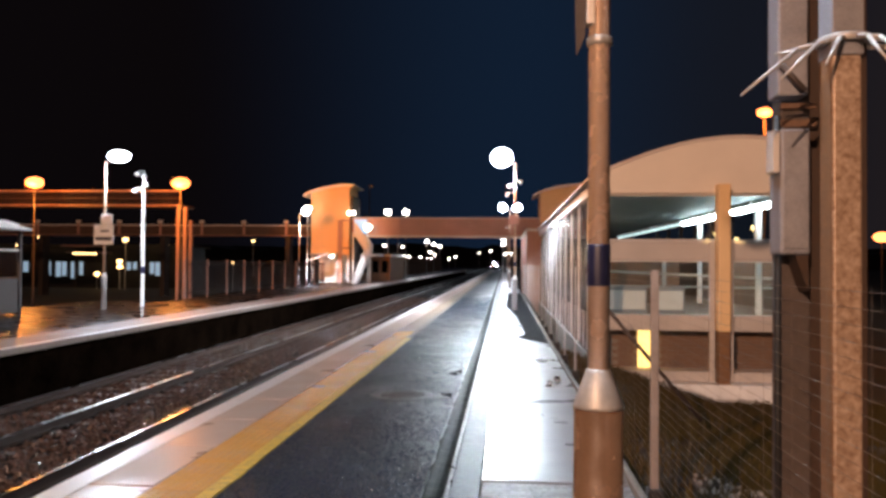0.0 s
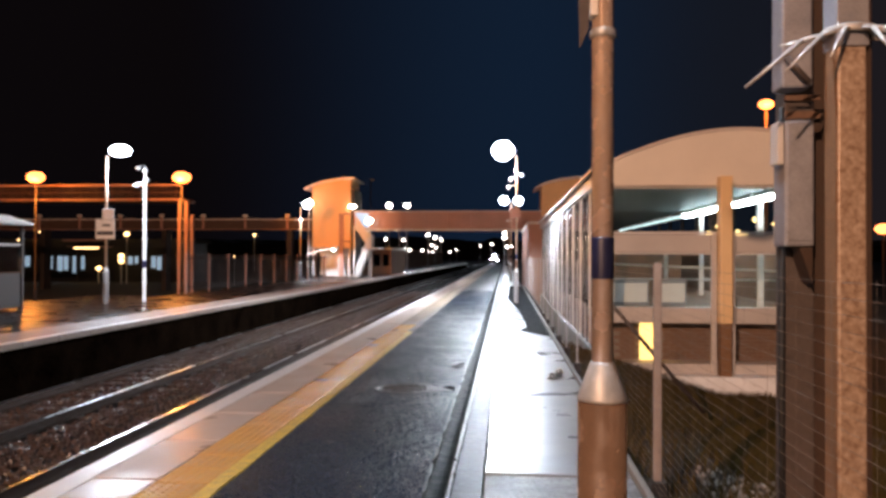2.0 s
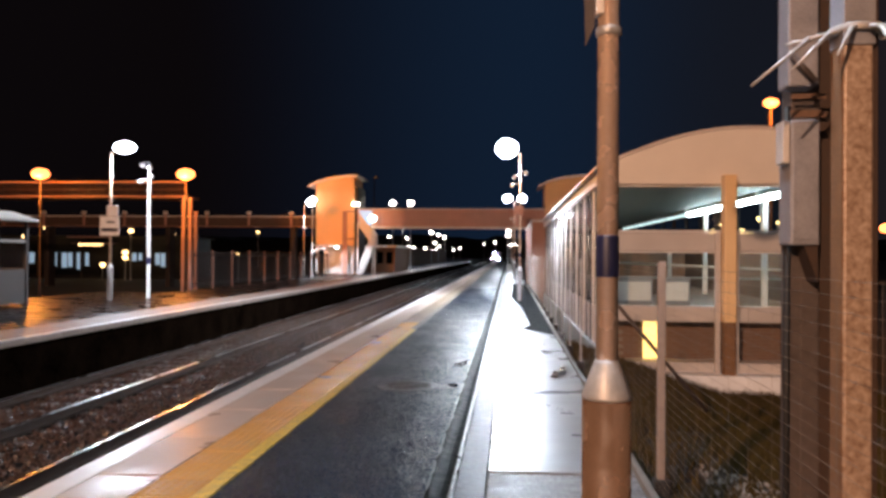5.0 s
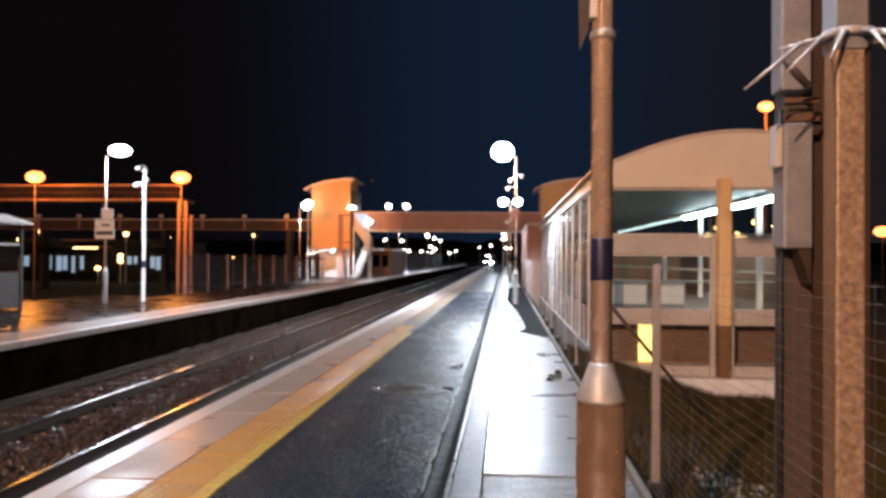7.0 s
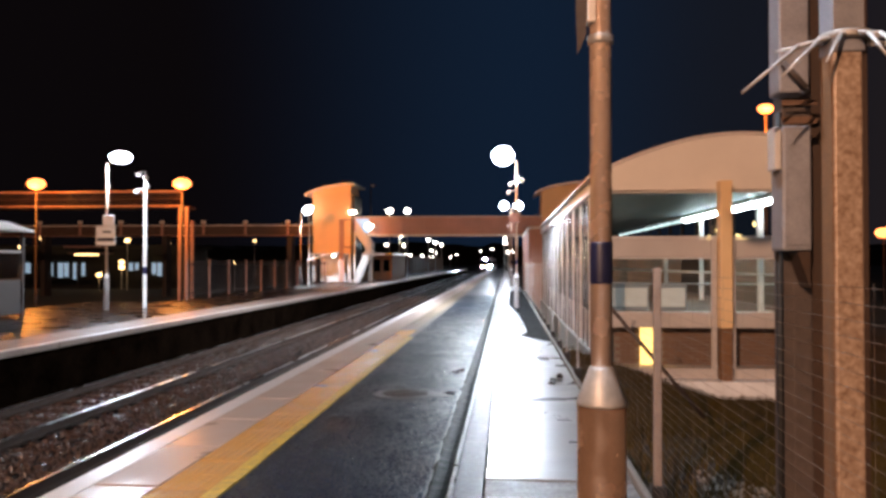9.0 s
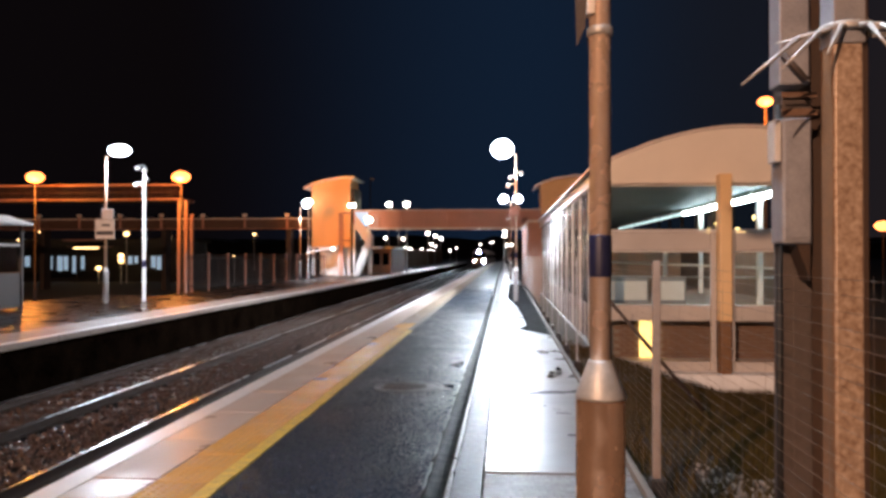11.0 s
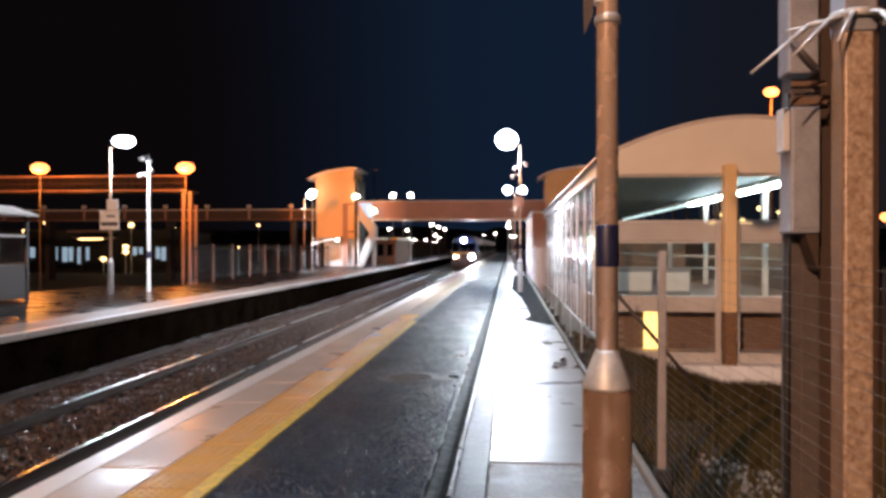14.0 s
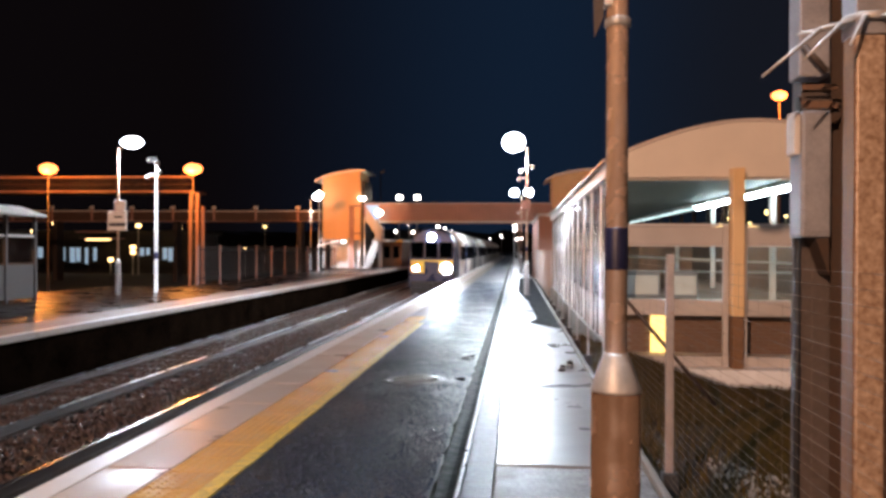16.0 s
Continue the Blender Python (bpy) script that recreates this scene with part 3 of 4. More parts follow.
curve = cut(arch(BX0 - 0.1, 7.55, 3.50, 1.0), BX1 + 0.1)
part("gable", prism(bms(), [(BX0 - 0.05, 3.15), (BX1 + 0.05, 3.15)] + curve[::-1], "y", BY0 - 0.06, BY0 + 0.06), CREAM, building, "pale curved gable panel")
outer = cut(arch(BX0 - 0.25, 7.70, 3.50, 1.08), BX1 + 0.2)
inner = cut(arch(BX0 - 0.25, 7.70, 3.45, 1.08), BX1 + 0.2)
part("roof", prism(bms(), outer + inner[::-1], "y", BY0 - 0.09, BY1), ROOF, building, "thin barrel-vaulted metal roof")
part("soffit", box(bms(), (BX0 + 0.1, BY0 + 0.1, 3.17), (BX1 - 0.1, BY1, 3.22)), CEILING, building, "dull teal ceiling")
part("floor_beam", box(bms(), (BX0, BY0, 0.37), (BX1, BY0 + 0.3, 0.69), 0.01), BEAM, building)
part("middle_beam", box(bms(), (BX0, BY0 - 0.02, 1.80), (BX1, BY0 + 0.14, 2.16), 0.01), BEAM, building)
part("floor_plate", box(bms(), (BX0 + 0.05, BY0 + 0.3, 0.45), (BX1, BY1, 0.60)), BROWN_BRICK, building)
part("plinth", box(bms(), (BX0 - 0.1, BY0 - 0.5, -1.3), (BX1 - 0.12, BY0 + 0.6, -0.63), 0.02), PLINTH, building, "pale concrete plinth")
part("plinth_step", box(bms(), (BX0 + 0.13, BY0 - 0.1, -0.63), (BX1, BY0 + 0.48, -0.43), 0.015), BEAM, building, "dull upper plinth step")
part("side_plinth", box(bms(), (BX0 - 0.12, BY0 + 0.6, -1.3), (BX0 + 0.25, BY1, -0.3), 0.02), CONCRETE_OLD, building)
part("far_wall", box(bms(), (BX1 - 0.2, BY0 + 0.3, 0.6), (BX1, BY1, 2.02)), BROWN_BRICK, building)
part("end_wall", box(bms(), (BX0, BY1, -1.3), (BX1, BY1 + 0.2, 3.9)), BROWN_BRICK, building)
lower = part("lower_wall", box(bms(), (BX0 + 0.25, BY0 + 0.5, -0.62), (BX1, BY0 + 0.7, 0.37)), MORTAR, building, "brown brick wall under the floor")
door = part("doorway", box(bms(), (2.80, BY0 + 0.44, -0.59), (3.18, BY0 + 0.495, 0.33)), LIT_DOOR, building, "warm lit doorway")
for z in (0.62, 1.76, 2.17, 3.10):
    part("glazing_rail", box(bms(), (BX0, BY0 + 0.02, z), (BX1, BY0 + 0.08, z + 0.05)), PALE_PANEL, building)
for x in (BX0 + 0.05, 4.52, BX1 - 0.05):
    part("mullion", box(bms(), (x - 0.03, BY0 + 0.02, 0.69), (x + 0.03, BY0 + 0.09, 3.15), 0.004), PALE_PANEL, building)
for z0, z1 in ((0.69, 1.80), (2.16, 3.15)):
    part("pane", box(bms(), (BX0 + 0.1, BY0 + 0.04, z0), (BX1 - 0.1, BY0 + 0.05, z1)), GLASS, building, "clear glazing").visible_shadow = False
for x in (4.32, BX1 - 0.1):
    col = bms()
    box(col, (x - 0.115, BY0 - 0.42, 0.40), (x + 0.115, BY0 - 0.14, 3.30), 0.015)
    # Brown foot paints in the fall-off of the light below the floor beam.
    part("column_foot", box(bms(), (x - 0.105, BY0 - 0.41, -1.2), (x + 0.105, BY0 - 0.15, 0.40), 0.01), RUST, building, "foot of the column, its dimmer light put into the brown colour")
    part("column", col, COLUMN_LIT, building, "square cream steel column")
    for side in (-1, 1):
        part("column_fin", box(bms(), (x + side * 0.18 - 0.05, BY0 - 0.2, -0.66), (x + side * 0.18 + 0.05, BY0 - 0.1, 2.16), 0.01), BEAM, building)
side_y = [BY0 + 0.15 + 2.15 * i for i in range(12)]
for i, y in enumerate(side_y):
    part("side_column", box(bms(), (BX0 - 0.025, y - 0.09, -0.6), (BX0 + 0.13, y + 0.09, 3.45), 0.012), CREAM, building, "square cream steel column")
    if i + 1 < len(side_y):
        part("side_pane", box(bms(), (BX0 - 0.01, y + 0.12, 0.56), (BX0, side_y[i + 1] - 0.12, 3.2)), WET_GLASS, building, "clear side glazing").visible_shadow = False
        part("lower_panel", box(bms(), (BX0 - 0.012, y + 0.10, -0.35), (BX0 + 0.03, side_y[i + 1] - 0.10, 0.54), 0.006), LOWER_PANEL, building, "dull pinkish lower panel")
        part("round_mullion", tube(bms(), (BX0 - 0.05, y + 1.07, -0.35), (BX0 - 0.05, y + 1.07, 3.2), 0.019, n=14), ROUND_STEEL, building, "round steel mullion")
        part("far_post", box(bms(), (BX1 - 0.2, y + 0.6, 2.02), (BX1 - 0.1, y + 0.7, 3.17)), DARK_STEEL, building)
    part("corner_tube", tube(bms(), (BX0 - 0.055, y + 0.13, -0.35), (BX0 - 0.055, y + 0.13, 3.2), 0.017, n=14), ROUND_STEEL, building, "round steel mullion")
for z in (1.80, 0.62):
    part("side_rail", box(bms(), (BX0 + 0.02, BY0, z), (BX0 + 0.09, BY1, z + 0.10), 0.008), BEAM, building)
part("eave_beam", box(bms(), (BX0 - 0.11, BY0, 3.2), (BX0 + 0.12, BY1, 3.48), 0.01), PALE_PANEL, building)
for y in (17.4, 20.1, 22.5):
    part("inner_post", box(bms(), (5.62, y - 0.05, 0.6), (5.74, y + 0.05, 3.0), 0.006), SIGN_WHITE, building, "white inner post")
part("handrail", tube(bms(), (2.3, BY0 + 1.0, 1.55), (6.7, BY0 + 1.0, 1.38), 0.025), PALE_PANEL, building, "pale steel handrail")
part("handrail", tube(bms(), (2.3, BY0 + 3.0, 1.18), (6.7, BY0 + 2.4, 1.18), 0.025), PALE_PANEL, building, "pale steel handrail")
part("partition", box(bms(), (2.2, BY0 + 6.0, 0.6), (4.9, BY0 + 6.15, 1.78)), BROWN_BRICK, building, "brown inner partition")
part("frame_post", box(bms(), (3.62, BY0 + 2.0, 0.6), (3.70, BY0 + 2.08, 1.86), 0.006), SIGN_WHITE, building, "white inner door frame")
part("frame_head", box(bms(), (2.3, BY0 + 2.0, 1.78), (3.62, BY0 + 2.08, 1.86), 0.006), SIGN_WHITE, building, "white inner door frame")
for i in range(13):
    y = BY0 + 0.45 + 1.72 * i
    light = thing("strip_light", "bright white fluorescent strip light under the ceiling", "light", "strip lights", (5.68, y, 3.0))
    part("housing", box(bms(), (-0.09, 0, 0.05), (0.09, 1.5, 0.17), 0.01), SIGN_WHITE, light)
    part("tube", tube(bms(), (0, 0.03, 0.03), (0, 1.47, 0.03), 0.085 if i < 5 else 0.05), TUBE if i < 5 else TUBE_DIM, light, "glowing fluorescent tube")
for x, w in ((2.75, 0.82), (3.70, 0.56)):
    board = thing("notice_board", "white framed panel standing inside the glazing", "board", "notice boards", (x, BY0 + 1.6, 0.6))
    part("frame", box(bms(), (-w / 2 - 0.04, 0, 0.02), (w / 2 + 0.04, 0.05, 0.62), 0.008), GREY_BOX, board)
    part("panel", box(bms(), (-w / 2, -0.008, 0.10), (w / 2, -0.001, 0.52)), SIGN_WHITE, board)

stairs_block = thing("stair_block", "brown brick stair block of the footbridge behind the platform", "building", "", (0, 0, 0))
part("wall", box(bms(), (1.35, 44.0, -1.3), (2.6, 60.0, 3.6), 0.02), BRIDGE_PAINT, stairs_block)
part("coping", box(bms(), (1.28, 43.9, 3.6), (2.66, 60.0, 3.75), 0.02), BEAM, stairs_block)


# ---- lift towers and footbridge ----
def lift_tower(x0, x1, face_low, label):
    tower = thing("lift_tower", label, "lift tower", "lift towers")
    y0, y1 = 62.0, 65.6
    part("cladding", box(bms(), (x0, y0, face_low), (x1, y1, 7.55), 0.03), TOWER_RENDER, tower, "ochre render cladding")
    up = [(x0 - 0.55, 7.35), (x0 + 0.2, 7.72), (x0 + 1.2, 8.0), (x1 - 0.5, 8.22), (x1 + 0.45, 8.2)]
    part("roof", prism(bms(), up + [(x, z - 0.14) for x, z in up[::-1]], "y", y0 - 0.5, y1 + 0.5), ROOF, tower, "thin curved metal roof")
    part("infill", prism(bms(), [(x0, 7.5), (x0 + 0.2, 7.58), (x0 + 1.2, 7.86), (x1 - 0.5, 8.08), (x1, 8.06), (x1, 7.5)], "y", y0 + 0.01, y1), TOWER_RENDER, tower)
    for x in (x0 + 0.12, x1 - 0.95, x1 - 0.12):
        part("corner_post", box(bms(), (x - 0.1, y0, 0), (x + 0.1, y0 + 0.2, face_low), 0.01), BEAM, tower)
    part("core", box(bms(), (x0 + 0.3, y0 + 1.6, 0), (x1 - 0.1, y1, face_low)), PALE_PANEL, tower)
    part("glazed_side", box(bms(), (x1, y0 + 0.3, 0.2), (x1 + 0.25, y1, 7.3), 0.02), DARK_STEEL, tower, "dark glazed lift side")
    part("frame", box(bms(), (x1 - 0.95, y0 - 0.08, 0), (x1 - 0.55, y0 - 0.005, 5.25), 0.01), BRIDGE_PAINT, tower, "dark brown vertical frame")
    for z in (2.85, 5.15):
        part("frame_rail", box(bms(), (x1 - 0.55, y0 - 0.07, z), (x1 + 0.1, y0 - 0.004, z + 0.14)), BRIDGE_PAINT, tower)
    part("lintel", box(bms(), (x0 - 0.1, y0 - 0.12, face_low - 0.05), (x1 - 0.95, y0 + 0.05, face_low + 0.12), 0.01), BEAM, tower)
    low = [(x0 - 0.2, face_low - 0.42), (x0 + 0.6, face_low - 0.22), (x0 + 1.4, face_low - 0.02), (x1 - 0.95, face_low + 0.14)]
    part("canopy", prism(bms(), low + [(x, z - 0.1) for x, z in low[::-1]], "y", y0 - 0.75, y0 - 0.125), ROOF, tower, "thin sloping entrance canopy")
    part("window", box(bms(), (x0 + 0.5, y0 + 1.5, 0.9), (x0 + 1.3, y0 + 1.59, 1.9)), SIGN_WHITE, tower, "white panel in the entrance")
    part("entrance_lamp", ellipsoid(bms(), (x1 - 1.55, y0 + 0.5, 2.25), (0.16, 0.16, 0.13)), LAMP_DISTANT, tower, "glowing entrance lamp")
    part("side_lamp", box(bms(), (x1 - 0.1, y0 - 0.25, 5.70), (x1 + 0.5, y0 - 0.1, 5.95), 0.02), LAMP_DISTANT, tower, "glowing wall lamp")
    return tower


lift_tower(-16.1, -12.85, 2.35, "ochre lift tower with a curved roof on the far platform")
lift_tower(2.95, 6.2, 2.35, "ochre lift tower with a curved roof behind the station building")

bridge = thing("footbridge", "brown steel footbridge spanning the tracks between lift towers", "footbridge")
part("deck", box(bms(), (-12.6, 62.2, 3.87), (3.0, 64.9, 4.2), 0.02), BRIDGE_PAINT, bridge)
for y in (62.15, 64.9):
    part("parapet", box(bms(), (-12.6, y, 4.1), (3.0, y + 0.06, 5.40), 0.01), BRIDGE_PAINT, bridge)
    part("handrail", box(bms(), (-12.6, y - 0.04, 5.40), (3.0, y + 0.10, 5.48), 0.01), BEAM, bridge)
for i in range(9):
    x = -12.4 + 1.9 * i
    part("post", box(bms(), (x - 0.05, 62.07, 3.87), (x + 0.05, 62.15, 5.4), 0.008), BRIDGE_PAINT, bridge)
part("ledge", box(bms(), (-12.6, 62.03, 3.83), (3.0, 62.15, 3.98), 0.01), BEAM, bridge)

stair = thing("bridge_stair", "pale steel dog-leg stair going down from the footbridge", "stair")
for (xa, za), (xb, zb), y in (((-12.2, 4.2), (-10.9, 2.4), 61.0), ((-10.9, 2.4), (-11.9, 0.0), 59.6)):
    part("stringer", prism(bms(), [(xa, za - 0.3), (xb, zb - 0.3), (xb, zb + 0.9), (xa, za + 0.9)], "y", y, y + 0.06), PALE_PANEL, stair, "pale solid balustrade")
    part("stringer", prism(bms(), [(xa, za - 0.3), (xb, zb - 0.3), (xb, zb + 0.9), (xa, za + 0.9)], "y", y + 1.2, y + 1.26), PALE_PANEL, stair, "pale solid balustrade")
    for i in range(10):
        f = (i + 0.5) / 10
        x, z = xa + (xb - xa) * f, za + (zb - za) * f
        part("step", box(bms(), (x - 0.14, y + 0.06, z - 0.05), (x + 0.14, y + 1.2, z)), CONCRETE_OLD, stair)
for x in (-12.3, -10.9):
    part("stair_post", box(bms(), (x - 0.06, 60.9, 0), (x + 0.06, 61.0, 4.2 if x < -12 else 2.4)), PALE_PANEL, stair)
part("landing", box(bms(), (-11.1, 59.6, 2.25), (-10.0, 62.1, 2.4)), PALE_PANEL, stair)
info = thing("blue_sign", "small glowing blue display hung below the footbridge lamp", "sign", "", (-11.9, 61.9, 4.1))
part("panel", box(bms(), (-0.5, -0.05, 0), (0.6, 0, 1.2), 0.01), DISPLAY, info)

aerial = thing("aerial_mast", "thin dark aerial mast beside the lift tower", "mast", "", (-11.97, 66.5, 0))
part("shaft", lathe(bms(), [(0.07, 0), (0.06, 5.0), (0.04, 8.6)], 10), DARK_STEEL, aerial)
part("head", box(bms(), (-0.05, -0.05, 8.4), (0.35, 0.05, 8.6), 0.02), DARK_STEEL, aerial)

shed = thing("waiting_room", "low brown waiting room on the far platform by the stairs", "building", "", (-11.6, 70, 0))
part("wall", box(bms(), (-1.8, 0, 0), (1.0, 9, 2.3)), BROWN_BRICK, shed)
part("roof", box(bms(), (-2.0, -0.3, 2.3), (1.2, 9.3, 2.5), 0.03), ROOF, shed)
for x in (-1.3, -0.4, 0.5):
    part("window", box(bms(), (x - 0.3, -0.03, 0.8), (x + 0.3, -0.004, 1.9)), GLASS_DARK, shed)

bound = bms()
box(bound, (-15.2, 67.0, -1.3), (-14.9, 180.0, 2.6))
for i in range(28):
    box(bound, (-14.9, 68.0 + 4.0 * i, 0.0), (-14.78, 68.35 + 4.0 * i, 2.75))
setting("boundary_wall", bound, BROWN_BRICK, "brown brick boundary wall behind the far platform", "wall")

# ---- ramp and bridge going off behind the far platform ----
ramp = thing("bridge_ramp", "long brown steel ramp with a mesh parapet behind the far platform", "ramp")
part("deck", box(bms(), (-62.0, 63.2, 3.95), (-16.3, 65.2, 4.2)), BRIDGE_PAINT, ramp)
part("parapet", box(bms(), (-62.0, 63.1, 4.0), (-16.3, 63.16, 4.78), 0.01), MESH_PANEL, ramp)
part("handrail", box(bms(), (-62.0, 63.06, 4.78), (-16.3, 63.2, 4.88), 0.01), BEAM, ramp)
for i in range(12):
    x = -18.5 - 3.7 * i
    part("post", box(bms(), (x - 0.08, 62.98, 3.95), (x + 0.08, 63.1, 5.0), 0.01), BRIDGE_PAINT, ramp)
    part("lamp_bracket", box(bms(), (x - 0.2, 62.98, 5.0), (x + 0.2, 63.1, 5.25), 0.02), BEAM, ramp)
    if i % 3 == 0:
        part("pier", box(bms(), (x - 0.2, 63.5, -1.34), (x + 0.2, 64.5, 3.95)), PALE_DARK, ramp)
upper = thing("upper_ramp", "upper brown steel ramp span with rails lit by sodium lamps", "ramp")
part("deck", box(bms(), (-48.0, 43.0, 4.9), (-19.0, 45.0, 5.05)), MESH_PANEL, upper)
bars = bms()
for i in range(263):
    box(bars, (-48.0 + 0.11 * i, 42.93, 5.04), (-47.985 + 0.11 * i, 42.96, 5.80))
tagged(part("parapet_bar", bars, MESH_PANEL, upper, "thin upright parapet bars"), kind="stuff")
part("middle_rail", box(bms(), (-48.0, 42.92, 5.40), (-19.0, 42.97, 5.44)), MESH_PANEL, upper)
part("top_rail", box(bms(), (-48.0, 42.88, 5.80), (-19.0, 43.02, 5.90), 0.01), BRIDGE_PAINT, upper)
part("bottom_rail", box(bms(), (-48.0, 42.88, 4.96), (-19.0, 43.02, 5.04), 0.01), BRIDGE_PAINT, upper)
for x in (-18.95, -18.55, -18.2):
    part("pier", box(bms(), (x - 0.09, 42.6, -1.34), (x + 0.09, 42.8, 4.9 if x < -18.5 else 4.1), 0.01), BRIDGE_PAINT, upper)
part("pier", box(bms(), (-36.1, 43.4, -1.34), (-35.9, 43.7, 4.9)), PALE_DARK, upper)


# ---- street lamps ----
def street_lamp(name, label, glow_mat, height, r, group, wide=1.0, paint=GALV):
    lamp = thing(name, label, "street lamp", group)
    part("pole", lathe(bms(), [(0.09, 0), (0.09, 1.0), (0.06, 1.05), (0.045, height - 0.05)], 10), paint, lamp)
    part("hood", box(bms(), (-r * 0.6, -r * 0.4, height + r * 0.5), (r * 0.6, r * 0.4, height + r * 0.68), r * 0.05), GREY_BOX, lamp)
    part("lantern", ellipsoid(bms(), (0, 0, height), (r * wide, r, r * 0.78), 14), glow_mat, lamp, "glowing lantern")
    return lamp


sodium = street_lamp("sodium_lamp", "orange sodium street lamp on a grey steel pole", LAMP_SODIUM, 7.3, 0.42, "sodium street lamps", 1.25, PALE_DARK)
sodium.location = (-18.1, 41.0, -1.2)
for x, y, z in ((-26.7, 41.0, -1.15), (23.9, 50.0, -3.75)):
    copy_thing(sodium, pose(x, y, z))

tall_sodium = street_lamp("sodium_lamp", "tall orange sodium street lamp behind the station building", LAMP_SODIUM, 7.95, 0.21, "sodium street lamps", 1.2, MESH_PANEL)
tall_sodium.location = (8.68, 26.0, -1.12)
wall_light = thing("wall_light", "small bright floodlight under the eave of the building", "light", "", (1.86, 26.7, 3.12))
part("housing", box(bms(), (-0.1, -0.2, 0.06), (0.02, 0.2, 0.14), 0.01), GREY_BOX, wall_light)
part("lens", box(bms(), (-0.12, -0.22, -0.10), (-0.02, 0.22, 0.058), 0.02), LAMP_WHITE, wall_light, "glowing white lens")


def scatter(base, rows):
    """Distant lamps: sideways and forward metres, with the lantern's height above the platform."""
    height = 7.0
    for x, y, z in rows:
        copy_thing(base, pose(x, y, z - height))


white_lamp = street_lamp("street_lamp", "distant street lamp with a bright white lantern", LAMP_DISTANT, 7.0, 0.33, "distant street lamps")
warm_lamp = street_lamp("warm_street_lamp", "distant street lamp with a warm yellow lantern", LAMP_WARM, 7.0, 0.30, "distant warm street lamps")
white_lamp.location = (-11.6, 75.0, -0.2)
scatter(white_lamp, ((-9.8, 75.0, 6.8), (-16.1, 61.0, 6.1), (-11.1, 61.0, 4.6), (-27.4, 172.1, 5.7), (-24.9, 184.0, 5.7), (-19.9, 150.0, 3.1), (-19.0, 150.0, 2.9), (-14.0, 136.8, 5.7), (-14.6, 156.9, 5.7), (-15.1, 177.9, 5.7), (-19.5, 200.0, 4.7), (-22.0, 240.0, 4.4), (-24.3, 240.0, 3.1), (-23.5, 245.0, 3.2), (-25.4, 230.0, 3.6), (-18.9, 260.0, 3.3), (-18.0, 280.0, 4.2), (-10.8, 330.0, 6.4), (-4.3, 240.0, 5.7), (-0.1, 88.0, 6.0), (-0.1, 130.0, 5.0), (0.5, 180.0, 4.1), (1.5, 185.0, 4.2), (3.3, 130.0, 4.5), (-0.1, 150.0, 6.4)))
warm_lamp.location = (-52.46, 78.0, -3.68)
scatter(warm_lamp, ((-50.02, 78.0, 4.25), (-40.48, 78.0, 4.0), (-41.09, 78.0, 1.66), (-41.08, 78.0, 1.12), (-43.6, 78.0, 0.31), (-35.84, 78.0, 3.68), (-48.9, 144.2, 5.8), (-31.1, 108.9, 5.8), (15.72, 60.0, 3.52), (17.85, 60.0, 3.61), (18.36, 60.0, 3.39), (19.33, 60.0, 4.61)))
small_lamp = street_lamp("small_lamp", "small distant warm lamp on a thin pole", LAMP_WARM, 6.0, 0.13, "small distant lamps")
small_lamp.location = (-28.63, 78.0, -4.39)
for x, y, z in ((-22.72, 78.0, 2.95), (20.6, 60.0, 4.31), (16.24, 60.0, 4.13)):
    copy_thing(small_lamp, pose(x, y, z - 6.0))

canopy = thing("lit_canopy", "flat forecourt canopy glowing with warm light beyond the tracks", "canopy", "", (-45.6, 79.0, 0))
part("roof", box(bms(), (-2.4, -0.6, 3.25), (1.0, 2.0, 3.42), 0.02), BRIDGE_PAINT, canopy)
part("light_strip", box(bms(), (-1.3, -0.2, 2.42), (1.3, 0.2, 2.56), 0.02), LAMP_WARM, canopy, "glowing warm light strip")
part("lower_roof", box(bms(), (-1.9, -0.5, 2.58), (2.0, 2.0, 2.70), 0.02), BRIDGE_PAINT, canopy)
for x in (-1.8, 1.7):
    part("post", box(bms(), (x - 0.08, 1.2, -1.34), (x + 0.08, 1.36, 3.25), 0.01), PALE_DARK, canopy)


# ---- low building with lit windows, far behind ----
depot = thing("low_building", "dark low building with bluish lit windows beyond the tracks", "building", "", (0, 82.0, 0))
part("wall", box(bms(), (-62.0, 0, -1.34), (-36.5, 8, 3.2)), DARK_STEEL, depot)
part("roof", box(bms(), (-62.5, -0.4, 3.2), (-36.0, 8.4, 3.5), 0.05), GROUND, depot)
for x, w, h in ((-52.3, 0.28, 1.7), (-51.5, 0.2, 1.5), (-50.4, 0.3, 1.7), (-49.7, 0.25, 1.6), (-48.6, 0.3, 1.9), (-47.7, 0.2, 1.5), (-42.1, 0.25, 0.9), (-41.4, 0.2, 0.8), (-39.4, 0.25, 1.3), (-38.7, 0.3, 1.5), (-38.1, 0.2, 1.3), (-54.3, 0.3, 1.2)):
    part("window", box(bms(), (x - w, -0.06, 1.6 - h), (x + w, -0.005, 1.6)), LIT_WINDOW, depot, "bluish lit window")

